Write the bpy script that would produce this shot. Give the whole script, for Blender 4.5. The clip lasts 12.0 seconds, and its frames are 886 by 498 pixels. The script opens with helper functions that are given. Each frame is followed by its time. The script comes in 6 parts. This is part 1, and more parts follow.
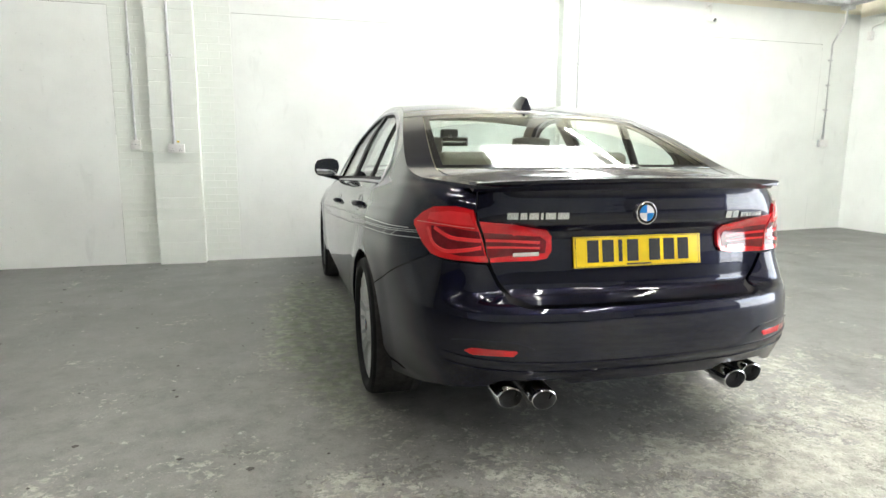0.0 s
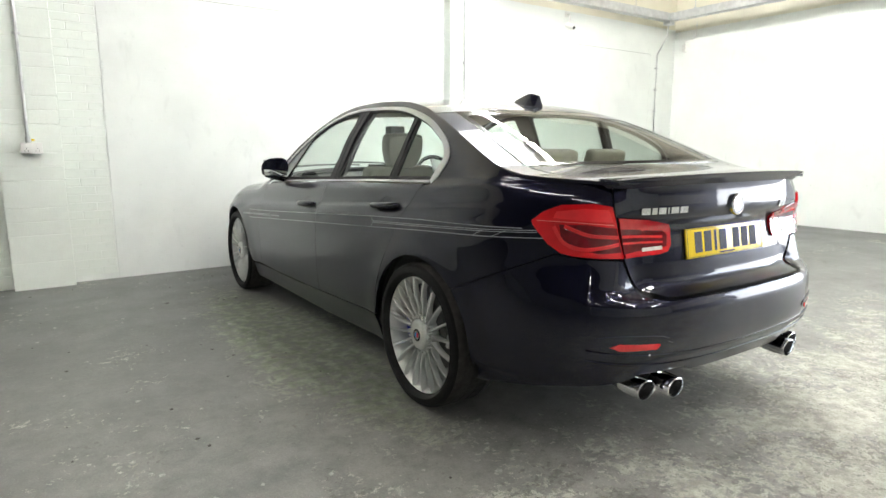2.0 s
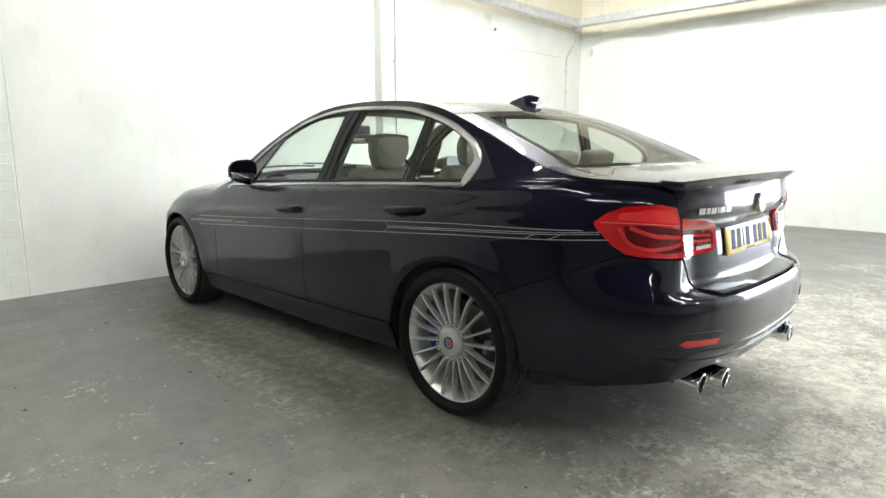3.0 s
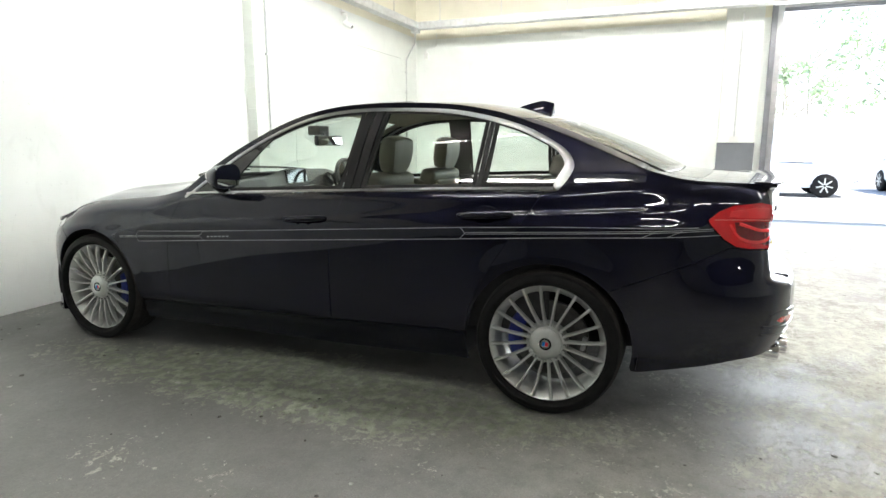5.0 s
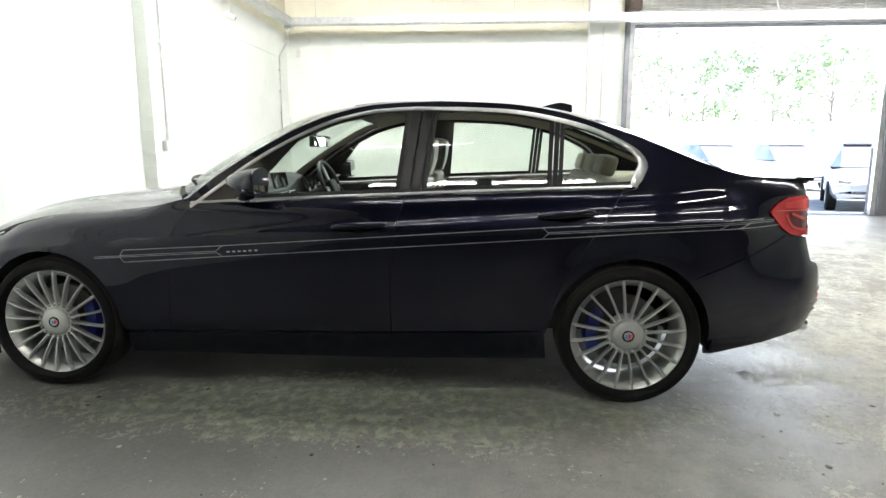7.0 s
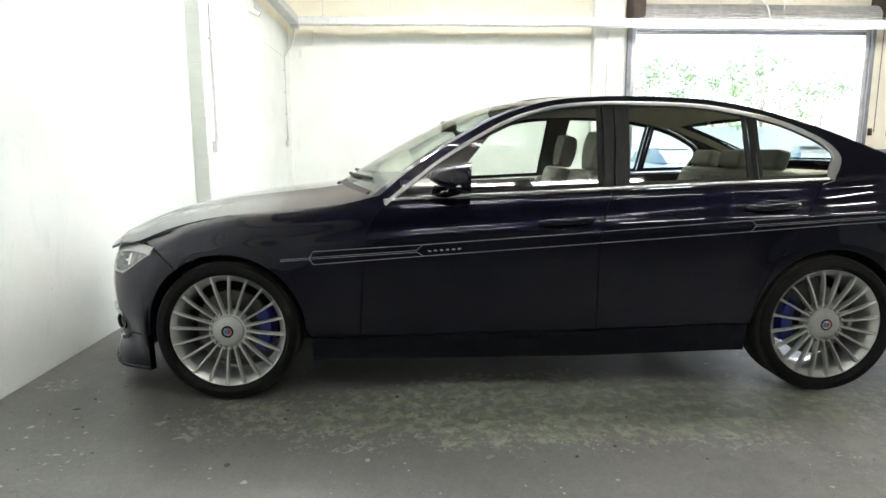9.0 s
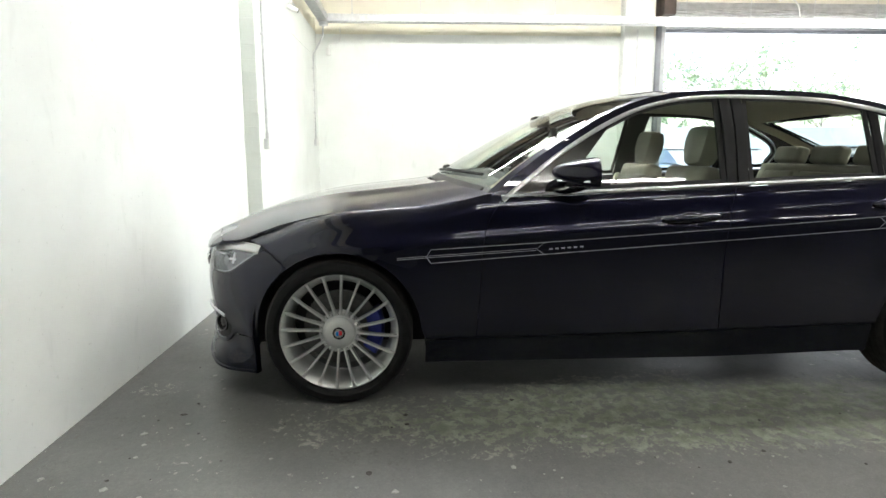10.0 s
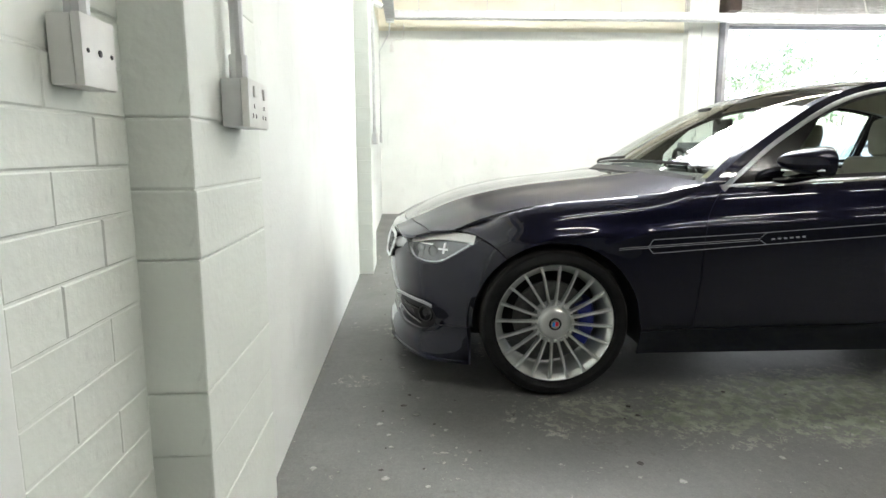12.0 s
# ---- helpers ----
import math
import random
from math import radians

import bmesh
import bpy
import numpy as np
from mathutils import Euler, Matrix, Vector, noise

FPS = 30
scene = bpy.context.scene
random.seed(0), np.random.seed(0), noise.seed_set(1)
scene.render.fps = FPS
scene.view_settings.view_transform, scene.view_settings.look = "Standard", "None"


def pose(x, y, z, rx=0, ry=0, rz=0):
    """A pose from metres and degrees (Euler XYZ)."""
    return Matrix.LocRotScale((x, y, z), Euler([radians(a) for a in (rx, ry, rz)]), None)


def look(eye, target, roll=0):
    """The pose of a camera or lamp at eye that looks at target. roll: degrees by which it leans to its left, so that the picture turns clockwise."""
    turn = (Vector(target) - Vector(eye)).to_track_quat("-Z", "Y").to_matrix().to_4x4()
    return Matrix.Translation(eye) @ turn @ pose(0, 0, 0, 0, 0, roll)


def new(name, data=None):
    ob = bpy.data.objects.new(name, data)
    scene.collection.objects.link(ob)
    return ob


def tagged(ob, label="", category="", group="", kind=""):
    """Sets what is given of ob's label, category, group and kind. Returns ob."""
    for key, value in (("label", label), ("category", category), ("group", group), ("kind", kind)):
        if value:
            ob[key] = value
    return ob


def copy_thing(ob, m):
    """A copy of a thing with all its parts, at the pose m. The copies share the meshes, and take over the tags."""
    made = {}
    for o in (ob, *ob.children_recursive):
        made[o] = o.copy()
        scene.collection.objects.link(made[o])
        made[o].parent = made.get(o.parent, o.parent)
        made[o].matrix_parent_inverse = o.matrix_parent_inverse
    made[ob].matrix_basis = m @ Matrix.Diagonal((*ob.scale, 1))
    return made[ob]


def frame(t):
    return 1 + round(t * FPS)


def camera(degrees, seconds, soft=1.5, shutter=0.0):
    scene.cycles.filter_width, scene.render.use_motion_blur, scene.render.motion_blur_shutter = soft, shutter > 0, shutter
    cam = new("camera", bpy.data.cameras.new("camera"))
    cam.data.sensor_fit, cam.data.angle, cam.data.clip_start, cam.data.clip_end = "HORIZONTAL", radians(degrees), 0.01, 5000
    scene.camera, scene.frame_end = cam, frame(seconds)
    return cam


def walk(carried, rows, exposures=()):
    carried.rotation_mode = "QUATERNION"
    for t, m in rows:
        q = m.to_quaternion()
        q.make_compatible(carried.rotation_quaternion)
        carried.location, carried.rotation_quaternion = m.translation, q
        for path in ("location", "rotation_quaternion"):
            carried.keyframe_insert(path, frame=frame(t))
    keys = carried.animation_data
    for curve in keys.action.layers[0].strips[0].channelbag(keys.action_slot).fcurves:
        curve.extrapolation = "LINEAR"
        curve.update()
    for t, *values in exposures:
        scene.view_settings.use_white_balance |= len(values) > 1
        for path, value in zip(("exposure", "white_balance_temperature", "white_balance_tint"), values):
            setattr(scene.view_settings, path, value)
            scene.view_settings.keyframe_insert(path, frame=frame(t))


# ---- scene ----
cam = camera(72.4, 12.0)
PATH = [
    (0, (-1.25, -2.822, 1.158), (-0.739, -0.916, 0.837), 0.3),
    (0.5, (-1.493, -2.707, 1.161), (-0.834, -0.846, 0.836), 0.3),
    (1, (-1.744, -2.563, 1.163), (-0.937, -0.763, 0.837), 0.1),
    (1.5, (-1.997, -2.414, 1.155), (-1.041, -0.688, 0.83), 0.0),
    (2, (-2.24, -2.24, 1.155), (-1.139, -0.603, 0.828), -0.1),
    (2.5, (-2.46, -2.027, 1.146), (-1.206, -0.504, 0.817), -0.0),
    (3, (-2.685, -1.765, 1.169), (-1.286, -0.375, 0.837), -0.1),
    (3.2, (-2.779, -1.654, 1.169), (-1.328, -0.32, 0.835), -0.2),
    (4.8, (-3.385, -0.692, 1.205), (-1.588, 0.118, 0.871), 0.4),
    (5, (-3.426, -0.569, 1.201), (-1.607, 0.187, 0.861), 0.1),
    (5.5, (-3.517, -0.263, 1.21), (-1.646, 0.357, 0.874), 0.2),
    (6, (-3.568, 0.03, 1.204), (-1.655, 0.504, 0.867), 0.1),
    (6.5, (-3.611, 0.319, 1.206), (-1.665, 0.637, 0.874), 0.2),
    (6.7, (-3.624, 0.445, 1.2), (-1.668, 0.697, 0.867), 0.1),
    (8.3, (-3.603, 1.411, 1.159), (-1.628, 1.383, 0.843), -0.2),
    (8.5, (-3.595, 1.554, 1.143), (-1.621, 1.517, 0.828), -0.2),
    (9, (-3.595, 1.895, 1.142), (-1.621, 1.837, 0.827), -0.2),
    (9.5, (-3.529, 2.18, 1.123), (-1.555, 2.112, 0.807), -0.1),
    (10, (-3.482, 2.451, 1.116), (-1.508, 2.372, 0.804), -0.2),
    (10.5, (-3.464, 2.728, 1.111), (-1.49, 2.646, 0.801), -0.2),
    (11, (-3.479, 3.073, 1.108), (-1.506, 2.986, 0.796), -0.1),
    (11.5, (-3.46, 3.274, 1.077), (-1.486, 3.198, 0.768), -0.1),
    (12, (-3.432, 3.391, 1.073), (-1.458, 3.323, 0.761), -0.2),
]
walk(cam, [(t, look(eye, target, roll)) for t, eye, target, roll in PATH])

# ---- light ----
world = bpy.data.worlds.new("sky")
scene.world = world
world.use_nodes = True
wn = world.node_tree.nodes
sky = wn.new("ShaderNodeTexSky")
sky.sky_type, sky.sun_disc = "NISHITA", False
sky.sun_elevation, sky.sun_rotation = radians(54), radians(180)
world.node_tree.links.new(sky.outputs[0], wn["Background"].inputs[0])
wn["Background"].inputs[1].default_value = 0.15
sun = new("sun", bpy.data.lights.new("sun", "SUN"))
sun.data.energy, sun.data.angle, sun.data.color = 5.0, radians(0.6), (1.0, 0.95, 0.88)
sun.matrix_world = look((12, -30, 36), (12, -4, 0))
doorway = new("doorway_daylight", bpy.data.lights.new("doorway_daylight", "AREA"))
doorway.data.shape, doorway.data.size, doorway.data.size_y = "RECTANGLE", 2.9, 3.9
doorway.data.energy, doorway.data.color = 55.0, (0.96, 0.98, 1.0)
doorway.matrix_world = pose(6.63, -3.46, 1.65, 0, 90, 1.05)
scene.view_settings.exposure = 2.3


# ---- materials ----
def mat(name, color=(0.5, 0.5, 0.5), rough=0.5, metal=0.0, coat=0.0, noise_scale=0.0, vary=0.0, bump=0.0, bump_scale=200.0, spec=0.5):
    m = bpy.data.materials.new(name)
    m.use_nodes = True
    n, l = m.node_tree.nodes, m.node_tree.links
    b = n["Principled BSDF"]
    b.inputs["Base Color"].default_value = (*color, 1)
    b.inputs["Roughness"].default_value = rough
    b.inputs["Metallic"].default_value = metal
    b.inputs["Coat Weight"].default_value = coat
    b.inputs["Coat Roughness"].default_value = 0.02
    b.inputs["Specular IOR Level"].default_value = spec
    if noise_scale or bump:
        tc = n.new("ShaderNodeTexCoord")
    if noise_scale:
        t = n.new("ShaderNodeTexNoise")
        t.inputs["Scale"].default_value, t.inputs["Detail"].default_value = noise_scale, 6
        l.new(tc.outputs["Object"], t.inputs["Vector"])
        r = n.new("ShaderNodeValToRGB")
        r.color_ramp.elements[0].position, r.color_ramp.elements[1].position = 0.3, 0.7
        r.color_ramp.elements[0].color = (*[c * (1 - vary) for c in color], 1)
        r.color_ramp.elements[1].color = (*[min(1, c * (1 + vary)) for c in color], 1)
        l.new(t.outputs["Fac"], r.inputs[0])
        l.new(r.outputs[0], b.inputs["Base Color"])
    if bump:
        t2 = n.new("ShaderNodeTexNoise")
        t2.inputs["Scale"].default_value, t2.inputs["Detail"].default_value = bump_scale, 4
        l.new(tc.outputs["Object"], t2.inputs["Vector"])
        bp = n.new("ShaderNodeBump")
        bp.inputs["Strength"].default_value, bp.inputs["Distance"].default_value = bump, 0.002
        l.new(t2.outputs["Fac"], bp.inputs["Height"])
        l.new(bp.outputs[0], b.inputs["Normal"])
    return m


def glass_mat(name, tint, base=0.045, rough=0.0):
    """A thin clear pane: see-through, with gloss that grows towards grazing angles."""
    m = bpy.data.materials.new(name)
    m.use_nodes = True
    n, l = m.node_tree.nodes, m.node_tree.links
    n.remove(n["Principled BSDF"])
    tr, gl, mx, lw = (n.new("ShaderNodeBsdfTransparent"), n.new("ShaderNodeBsdfGlossy"), n.new("ShaderNodeMixShader"), n.new("ShaderNodeLayerWeight"))
    tr.inputs[0].default_value = (*tint, 1)
    gl.inputs["Roughness"].default_value = rough
    lw.inputs[0].default_value = 0.5
    pw, sc, ad = n.new("ShaderNodeMath"), n.new("ShaderNodeMath"), n.new("ShaderNodeMath")
    pw.operation, sc.operation, ad.operation = "POWER", "MULTIPLY", "ADD"
    pw.inputs[1].default_value, sc.inputs[1].default_value, ad.inputs[1].default_value = 4.5, 0.9, base
    l.new(lw.outputs["Facing"], pw.inputs[0])
    l.new(pw.outputs[0], sc.inputs[0])
    l.new(sc.outputs[0], ad.inputs[0])
    l.new(ad.outputs[0], mx.inputs[0])
    l.new(tr.outputs[0], mx.inputs[1])
    l.new(gl.outputs[0], mx.inputs[2])
    l.new(mx.outputs[0], n["Material Output"].inputs[0])
    return m


def glow_mat(name, color, strength):
    m = bpy.data.materials.new(name)
    m.use_nodes = True
    n, l = m.node_tree.nodes, m.node_tree.links
    b = n["Principled BSDF"]
    b.inputs["Base Color"].default_value = (*color, 1)
    b.inputs["Emission Color"].default_value = (*color, 1)
    b.inputs["Emission Strength"].default_value = strength
    return m


def paint_mat():
    """Very dark navy paint with fine flake, under a hard clear coat."""
    m = mat("navy_paint", (0.003, 0.0035, 0.012), 0.36, 0.75, 1.0, spec=0.08)
    n, l = m.node_tree.nodes, m.node_tree.links
    b = n["Principled BSDF"]
    b.inputs["Coat Roughness"].default_value = 0.0
    tc, v, r = n.new("ShaderNodeTexCoord"), n.new("ShaderNodeTexVoronoi"), n.new("ShaderNodeValToRGB")
    v.inputs["Scale"].default_value = 1100
    l.new(tc.outputs["Object"], v.inputs["Vector"])
    r.color_ramp.elements[0].color, r.color_ramp.elements[1].color = (0.0025, 0.0026, 0.0066, 1), (0.0074, 0.0086, 0.028, 1)
    l.new(v.outputs["Color"], r.inputs[0])
    l.new(r.outputs[0], b.inputs["Base Color"])
    return m


def floor_mat():
    """Grey floor paint worn through to pale concrete, with stains."""
    m = bpy.data.materials.new("worn_painted_concrete")
    m.use_nodes = True
    n, l = m.node_tree.nodes, m.node_tree.links
    b = n["Principled BSDF"]
    tc = n.new("ShaderNodeTexCoord")

    def tex(scale, detail=8, rough=0.6, dist=0.0):
        t = n.new("ShaderNodeTexNoise")
        t.inputs["Scale"].default_value, t.inputs["Detail"].default_value = scale, detail
        t.inputs["Roughness"].default_value, t.inputs["Distortion"].default_value = rough, dist
        l.new(tc.outputs["Object"], t.inputs["Vector"])
        return t.outputs["Fac"]

    def ramp(v, a, c, ca=(0, 0, 0, 1), cc=(1, 1, 1, 1)):
        r = n.new("ShaderNodeValToRGB")
        r.color_ramp.elements[0].position, r.color_ramp.elements[1].position = a, c
        r.color_ramp.elements[0].color, r.color_ramp.elements[1].color = ca, cc
        l.new(v, r.inputs[0])
        return r.outputs[0]

    def math_(op, a, c):
        k = n.new("ShaderNodeMath")
        k.operation = op
        for i, v in enumerate((a, c)):
            if isinstance(v, (int, float)):
                k.inputs[i].default_value = v
            else:
                l.new(v, k.inputs[i])
        return k.outputs[0]

    def mix(f, a, c):
        k = n.new("ShaderNodeMix")
        k.data_type = "RGBA"
        if isinstance(f, float):
            k.inputs[0].default_value = f
        else:
            l.new(f, k.inputs[0])
        for i, v in ((6, a), (7, c)):
            if isinstance(v, tuple):
                k.inputs[i].default_value = v
            else:
                l.new(v, k.inputs[i])
        return k.outputs[2]

    def spot(x, y, rx, ry):
        """1 inside an ellipse of the plan, falling to 0 at its rim."""
        mp = n.new("ShaderNodeMapping")
        mp.inputs["Location"].default_value = (-x / rx, -y / ry, 0)
        mp.inputs["Scale"].default_value = (1 / rx, 1 / ry, 0)
        l.new(tc.outputs["Object"], mp.inputs[0])
        g = n.new("ShaderNodeTexGradient")
        g.gradient_type = "SPHERICAL"
        l.new(mp.outputs[0], g.inputs[0])
        return g.outputs["Fac"]

    paint = mix(ramp(tex(1.3), 0.3, 0.7), (0.128, 0.133, 0.125, 1), (0.184, 0.188, 0.177, 1))
    paint = mix(ramp(tex(0.45), 0.35, 0.7), paint, (0.158, 0.153, 0.143, 1))
    paint = mix(math_("MULTIPLY", ramp(tex(6.5, 8, 0.7), 0.45, 0.72), 0.6), paint, (0.215, 0.214, 0.201, 1))
    paint = mix(math_("MULTIPLY", ramp(tex(38, 6, 0.75), 0.42, 0.72), 0.55), paint, (0.086, 0.089, 0.087, 1))
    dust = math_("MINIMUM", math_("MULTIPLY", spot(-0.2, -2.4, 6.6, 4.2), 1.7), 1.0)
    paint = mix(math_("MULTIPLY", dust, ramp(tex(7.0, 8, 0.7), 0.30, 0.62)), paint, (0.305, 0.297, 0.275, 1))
    worn = mix(ramp(tex(15.0, 8, 0.7), 0.40, 0.60), (0.33, 0.325, 0.278, 1), (0.55, 0.54, 0.475, 1))
    green = mix(ramp(tex(14.0), 0.4, 0.6), (0.225, 0.252, 0.190, 1), (0.370, 0.405, 0.315, 1))
    rear, flank, west = spot(1.3, -2.75, 5.2, 3.1), spot(-1.06, 1.3, 0.50, 1.9), spot(-3.3, -0.6, 2.6, 2.6)
    worn = mix(math_("MINIMUM", math_("MULTIPLY", flank, 2.5), 1.0), worn, green)
    traffic = math_("ADD", math_("ADD", math_("MINIMUM", math_("MULTIPLY", rear, 1.9), 1.1), math_("MULTIPLY", flank, 2.1)), math_("MULTIPLY", west, 0.22))
    wear = math_("ADD", math_("MULTIPLY", tex(27, 12, 0.76, 0.25), 0.66), math_("MULTIPLY", tex(2.2, 6, 0.6), 0.49))
    wear = math_("ADD", wear, math_("MULTIPLY", traffic, 0.168))
    mask = ramp(wear, 0.678, 0.685)
    chips = ramp(tex(15, 9, 0.70, 0.3), 0.515, 0.528)
    mask = math_("MULTIPLY", mask, math_("SUBTRACT", 1.0, math_("MULTIPLY", chips, math_("MINIMUM", math_("MULTIPLY", flank, 4.0), 0.9))))
    col = mix(mask, paint, worn)
    rust = ramp(math_("ADD", math_("MULTIPLY", tex(17, 8, 0.7), 0.6), math_("MULTIPLY", tex(1.7, 3), 0.4)), 0.60, 0.68)
    col = mix(math_("MULTIPLY", rust, 0.75), col, (0.115, 0.085, 0.058, 1))
    bare = ramp(math_("ADD", math_("MULTIPLY", tex(30, 10, 0.72, 0.4), 0.6), math_("ADD", math_("MULTIPLY", tex(3.1, 5), 0.42), math_("MULTIPLY", rear, 0.12))), 0.605, 0.617)
    col = mix(math_("MULTIPLY", bare, 0.55), col, (0.088, 0.080, 0.066, 1))
    grain = ramp(tex(130, 5, 0.75), 0.30, 0.70)
    col = mix(math_("MULTIPLY", grain, 0.62), col, mix(0.66, col, (0.03, 0.03, 0.028, 1)))
    scuff = ramp(tex(75, 4, 0.6), 0.64, 0.71)
    col = mix(math_("MULTIPLY", scuff, 0.25), col, (0.42, 0.41, 0.37, 1))
    dark = ramp(tex(0.9, 6), 0.56, 0.75)
    col = mix(math_("MULTIPLY", dark, 0.35), col, (0.07, 0.072, 0.072, 1))
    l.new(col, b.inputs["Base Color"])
    l.new(ramp(math_("ADD", math_("MULTIPLY", mask, 0.5), math_("MULTIPLY", tex(2.5), 0.5)), 0.1, 0.9, (0.36, 0.36, 0.36, 1), (0.92, 0.92, 0.92, 1)), b.inputs["Roughness"])
    bp = n.new("ShaderNodeBump")
    bp.inputs["Strength"].default_value, bp.inputs["Distance"].default_value = 0.5, 0.004
    l.new(math_("ADD", math_("MULTIPLY", mask, -0.7), math_("MULTIPLY", tex(60, 4), 0.35)), bp.inputs["Height"])
    l.new(bp.outputs[0], b.inputs["Normal"])
    return m


M_PAINT = paint_mat()
M_FLOOR = floor_mat()
def scuffed(m, amount=0.16):
    """Adds uneven grey smudges and fine streaks to a painted wall."""
    n, l = m.node_tree.nodes, m.node_tree.links
    b = n["Principled BSDF"]
    src = b.inputs["Base Color"].links[0].from_socket
    tc = n.new("ShaderNodeTexCoord")
    last = src
    for scale, lo, hi, k, stretch in ((0.9, 0.56, 0.80, amount, 1.0), (7.0, 0.62, 0.74, amount * 0.8, 0.35), (36.0, 0.66, 0.72, amount * 1.2, 1.0)):
        mp, t, r, mu, mx = n.new("ShaderNodeMapping"), n.new("ShaderNodeTexNoise"), n.new("ShaderNodeValToRGB"), n.new("ShaderNodeMath"), n.new("ShaderNodeMix")
        mp.inputs["Scale"].default_value = (1, 1, stretch)
        t.inputs["Scale"].default_value, t.inputs["Detail"].default_value, t.inputs["Distortion"].default_value = scale, 9, 0.6
        r.color_ramp.elements[0].position, r.color_ramp.elements[1].position = lo, hi
        mu.operation, mu.inputs[1].default_value = "MULTIPLY", k
        mx.data_type = "RGBA"
        mx.inputs[7].default_value = (0.30, 0.31, 0.29, 1)
        l.new(tc.outputs["Object"], mp.inputs[0])
        l.new(mp.outputs[0], t.inputs["Vector"])
        l.new(t.outputs["Fac"], r.inputs[0])
        l.new(r.outputs[0], mu.inputs[0])
        l.new(mu.outputs[0], mx.inputs[0])
        l.new(last, mx.inputs[6])
        last = mx.outputs[2]
    l.new(last, b.inputs["Base Color"])
    return m


M_WHITE = scuffed(mat("white_masonry_paint", (0.80, 0.825, 0.79), 0.6, noise_scale=2.2, vary=0.045, bump=0.5, bump_scale=45))
M_BRICK = scuffed(mat("white_painted_brick", (0.765, 0.80, 0.745), 0.55, noise_scale=5, vary=0.04, bump=0.6, bump_scale=60), 0.10)
M_CRACK = mat("open_joint_shade", (0.30, 0.30, 0.285), 0.8, noise_scale=9, vary=0.6)
M_CREAM = mat("cream_wall_paint", (0.80, 0.765, 0.635), 0.6, noise_scale=2.0, vary=0.06, bump=0.5, bump_scale=45)
M_DADO = mat("grey_dado_paint", (0.17, 0.18, 0.20), 0.5, noise_scale=3, vary=0.1, bump=0.5, bump_scale=45)
M_GREYWALL = mat("grey_wall_paint", (0.30, 0.31, 0.31), 0.6, noise_scale=2.0, vary=0.06, bump=0.5, bump_scale=45)
M_CEIL = mat("dull_brown_ceiling", (0.17, 0.155, 0.13), 0.8, noise_scale=1.5, vary=0.06, bump=0.3, bump_scale=30)
M_GALV = mat("galvanised_steel", (0.62, 0.63, 0.63), 0.42, 0.55, noise_scale=14, vary=0.12, bump=0.15, bump_scale=60)
M_WPLAST = mat("white_plastic", (0.74, 0.74, 0.71), 0.35, noise_scale=30, vary=0.04, bump=0.1)
M_DARKST = mat("dark_brown_steel", (0.07, 0.05, 0.04), 0.5, 0.3, noise_scale=8, vary=0.3, bump=0.2)
M_JAMB = mat("grey_steel_jamb", (0.20, 0.21, 0.23), 0.45, 0.3, noise_scale=6, vary=0.2, bump=0.2)
M_RAIL = mat("pale_steel_rail", (0.45, 0.46, 0.47), 0.4, 0.5, noise_scale=8, vary=0.15, bump=0.15)
M_SLAT = mat("shutter_slat_steel", (0.55, 0.55, 0.54), 0.4, 0.5, noise_scale=10, vary=0.12, bump=0.15)
M_LIGHT = glow_mat("fluorescent_tube", (1.0, 0.985, 0.95), 24.5)
M_SHEET = glow_mat("daylit_roof_sheet", (0.97, 0.99, 1.0), 3.0)
M_GLASS = glass_mat("tinted_window_glass", (0.84, 0.90, 0.86), 0.07)
M_CLEAR = glass_mat("clear_lamp_glass", (0.94, 0.95, 0.96), 0.05)
M_BLACK = mat("gloss_black_trim", (0.008, 0.008, 0.009), 0.12, 0.0, 0.6, noise_scale=40, vary=0.2)
M_PILLAR = mat("satin_black_film", (0.008, 0.008, 0.009), 0.42, noise_scale=40, vary=0.2, spec=0.3)
M_MATT = mat("matt_black_plastic", (0.012, 0.012, 0.013), 0.6, noise_scale=60, vary=0.25, bump=0.3, bump_scale=400)
M_SEAL = mat("rubber_seal", (0.01, 0.01, 0.01), 0.7, noise_scale=50, vary=0.2)
M_CHROME = mat("satin_chrome", (0.82, 0.83, 0.84), 0.22, 1.0, noise_scale=30, vary=0.05)
M_POLISH = mat("polished_chrome", (0.86, 0.87, 0.88), 0.05, 1.0, noise_scale=20, vary=0.04)
M_SATIN = mat("satin_aluminium_trim", (0.52, 0.53, 0.54), 0.30, 1.0, noise_scale=30, vary=0.05)
M_RIM = mat("silver_wheel_paint", (0.60, 0.615, 0.60), 0.28, 0.62, 0.6, noise_scale=25, vary=0.05)
M_TYRE = mat("tyre_rubber", (0.006, 0.006, 0.0062), 0.62, noise_scale=30, vary=0.35, bump=0.4, bump_scale=150, spec=0.22)
M_TREAD = mat("tyre_tread_rubber", (0.036, 0.034, 0.032), 0.8, noise_scale=40, vary=0.35, bump=0.6, bump_scale=200, spec=0.3)
M_DISC = mat("brake_disc_steel", (0.13, 0.13, 0.125), 0.4, 0.9, noise_scale=40, vary=0.2)
M_BLUE = mat("blue_caliper_enamel", (0.015, 0.025, 0.23), 0.3, 0.0, 0.5, noise_scale=30, vary=0.15)
M_RED = mat("red_lamp_lens", (0.60, 0.007, 0.012), 0.03, 0.0, 1.0, noise_scale=14, vary=0.15)
M_REDP = mat("pale_red_edge", (0.80, 0.16, 0.15), 0.12, 0.0, 0.4, noise_scale=20, vary=0.08)
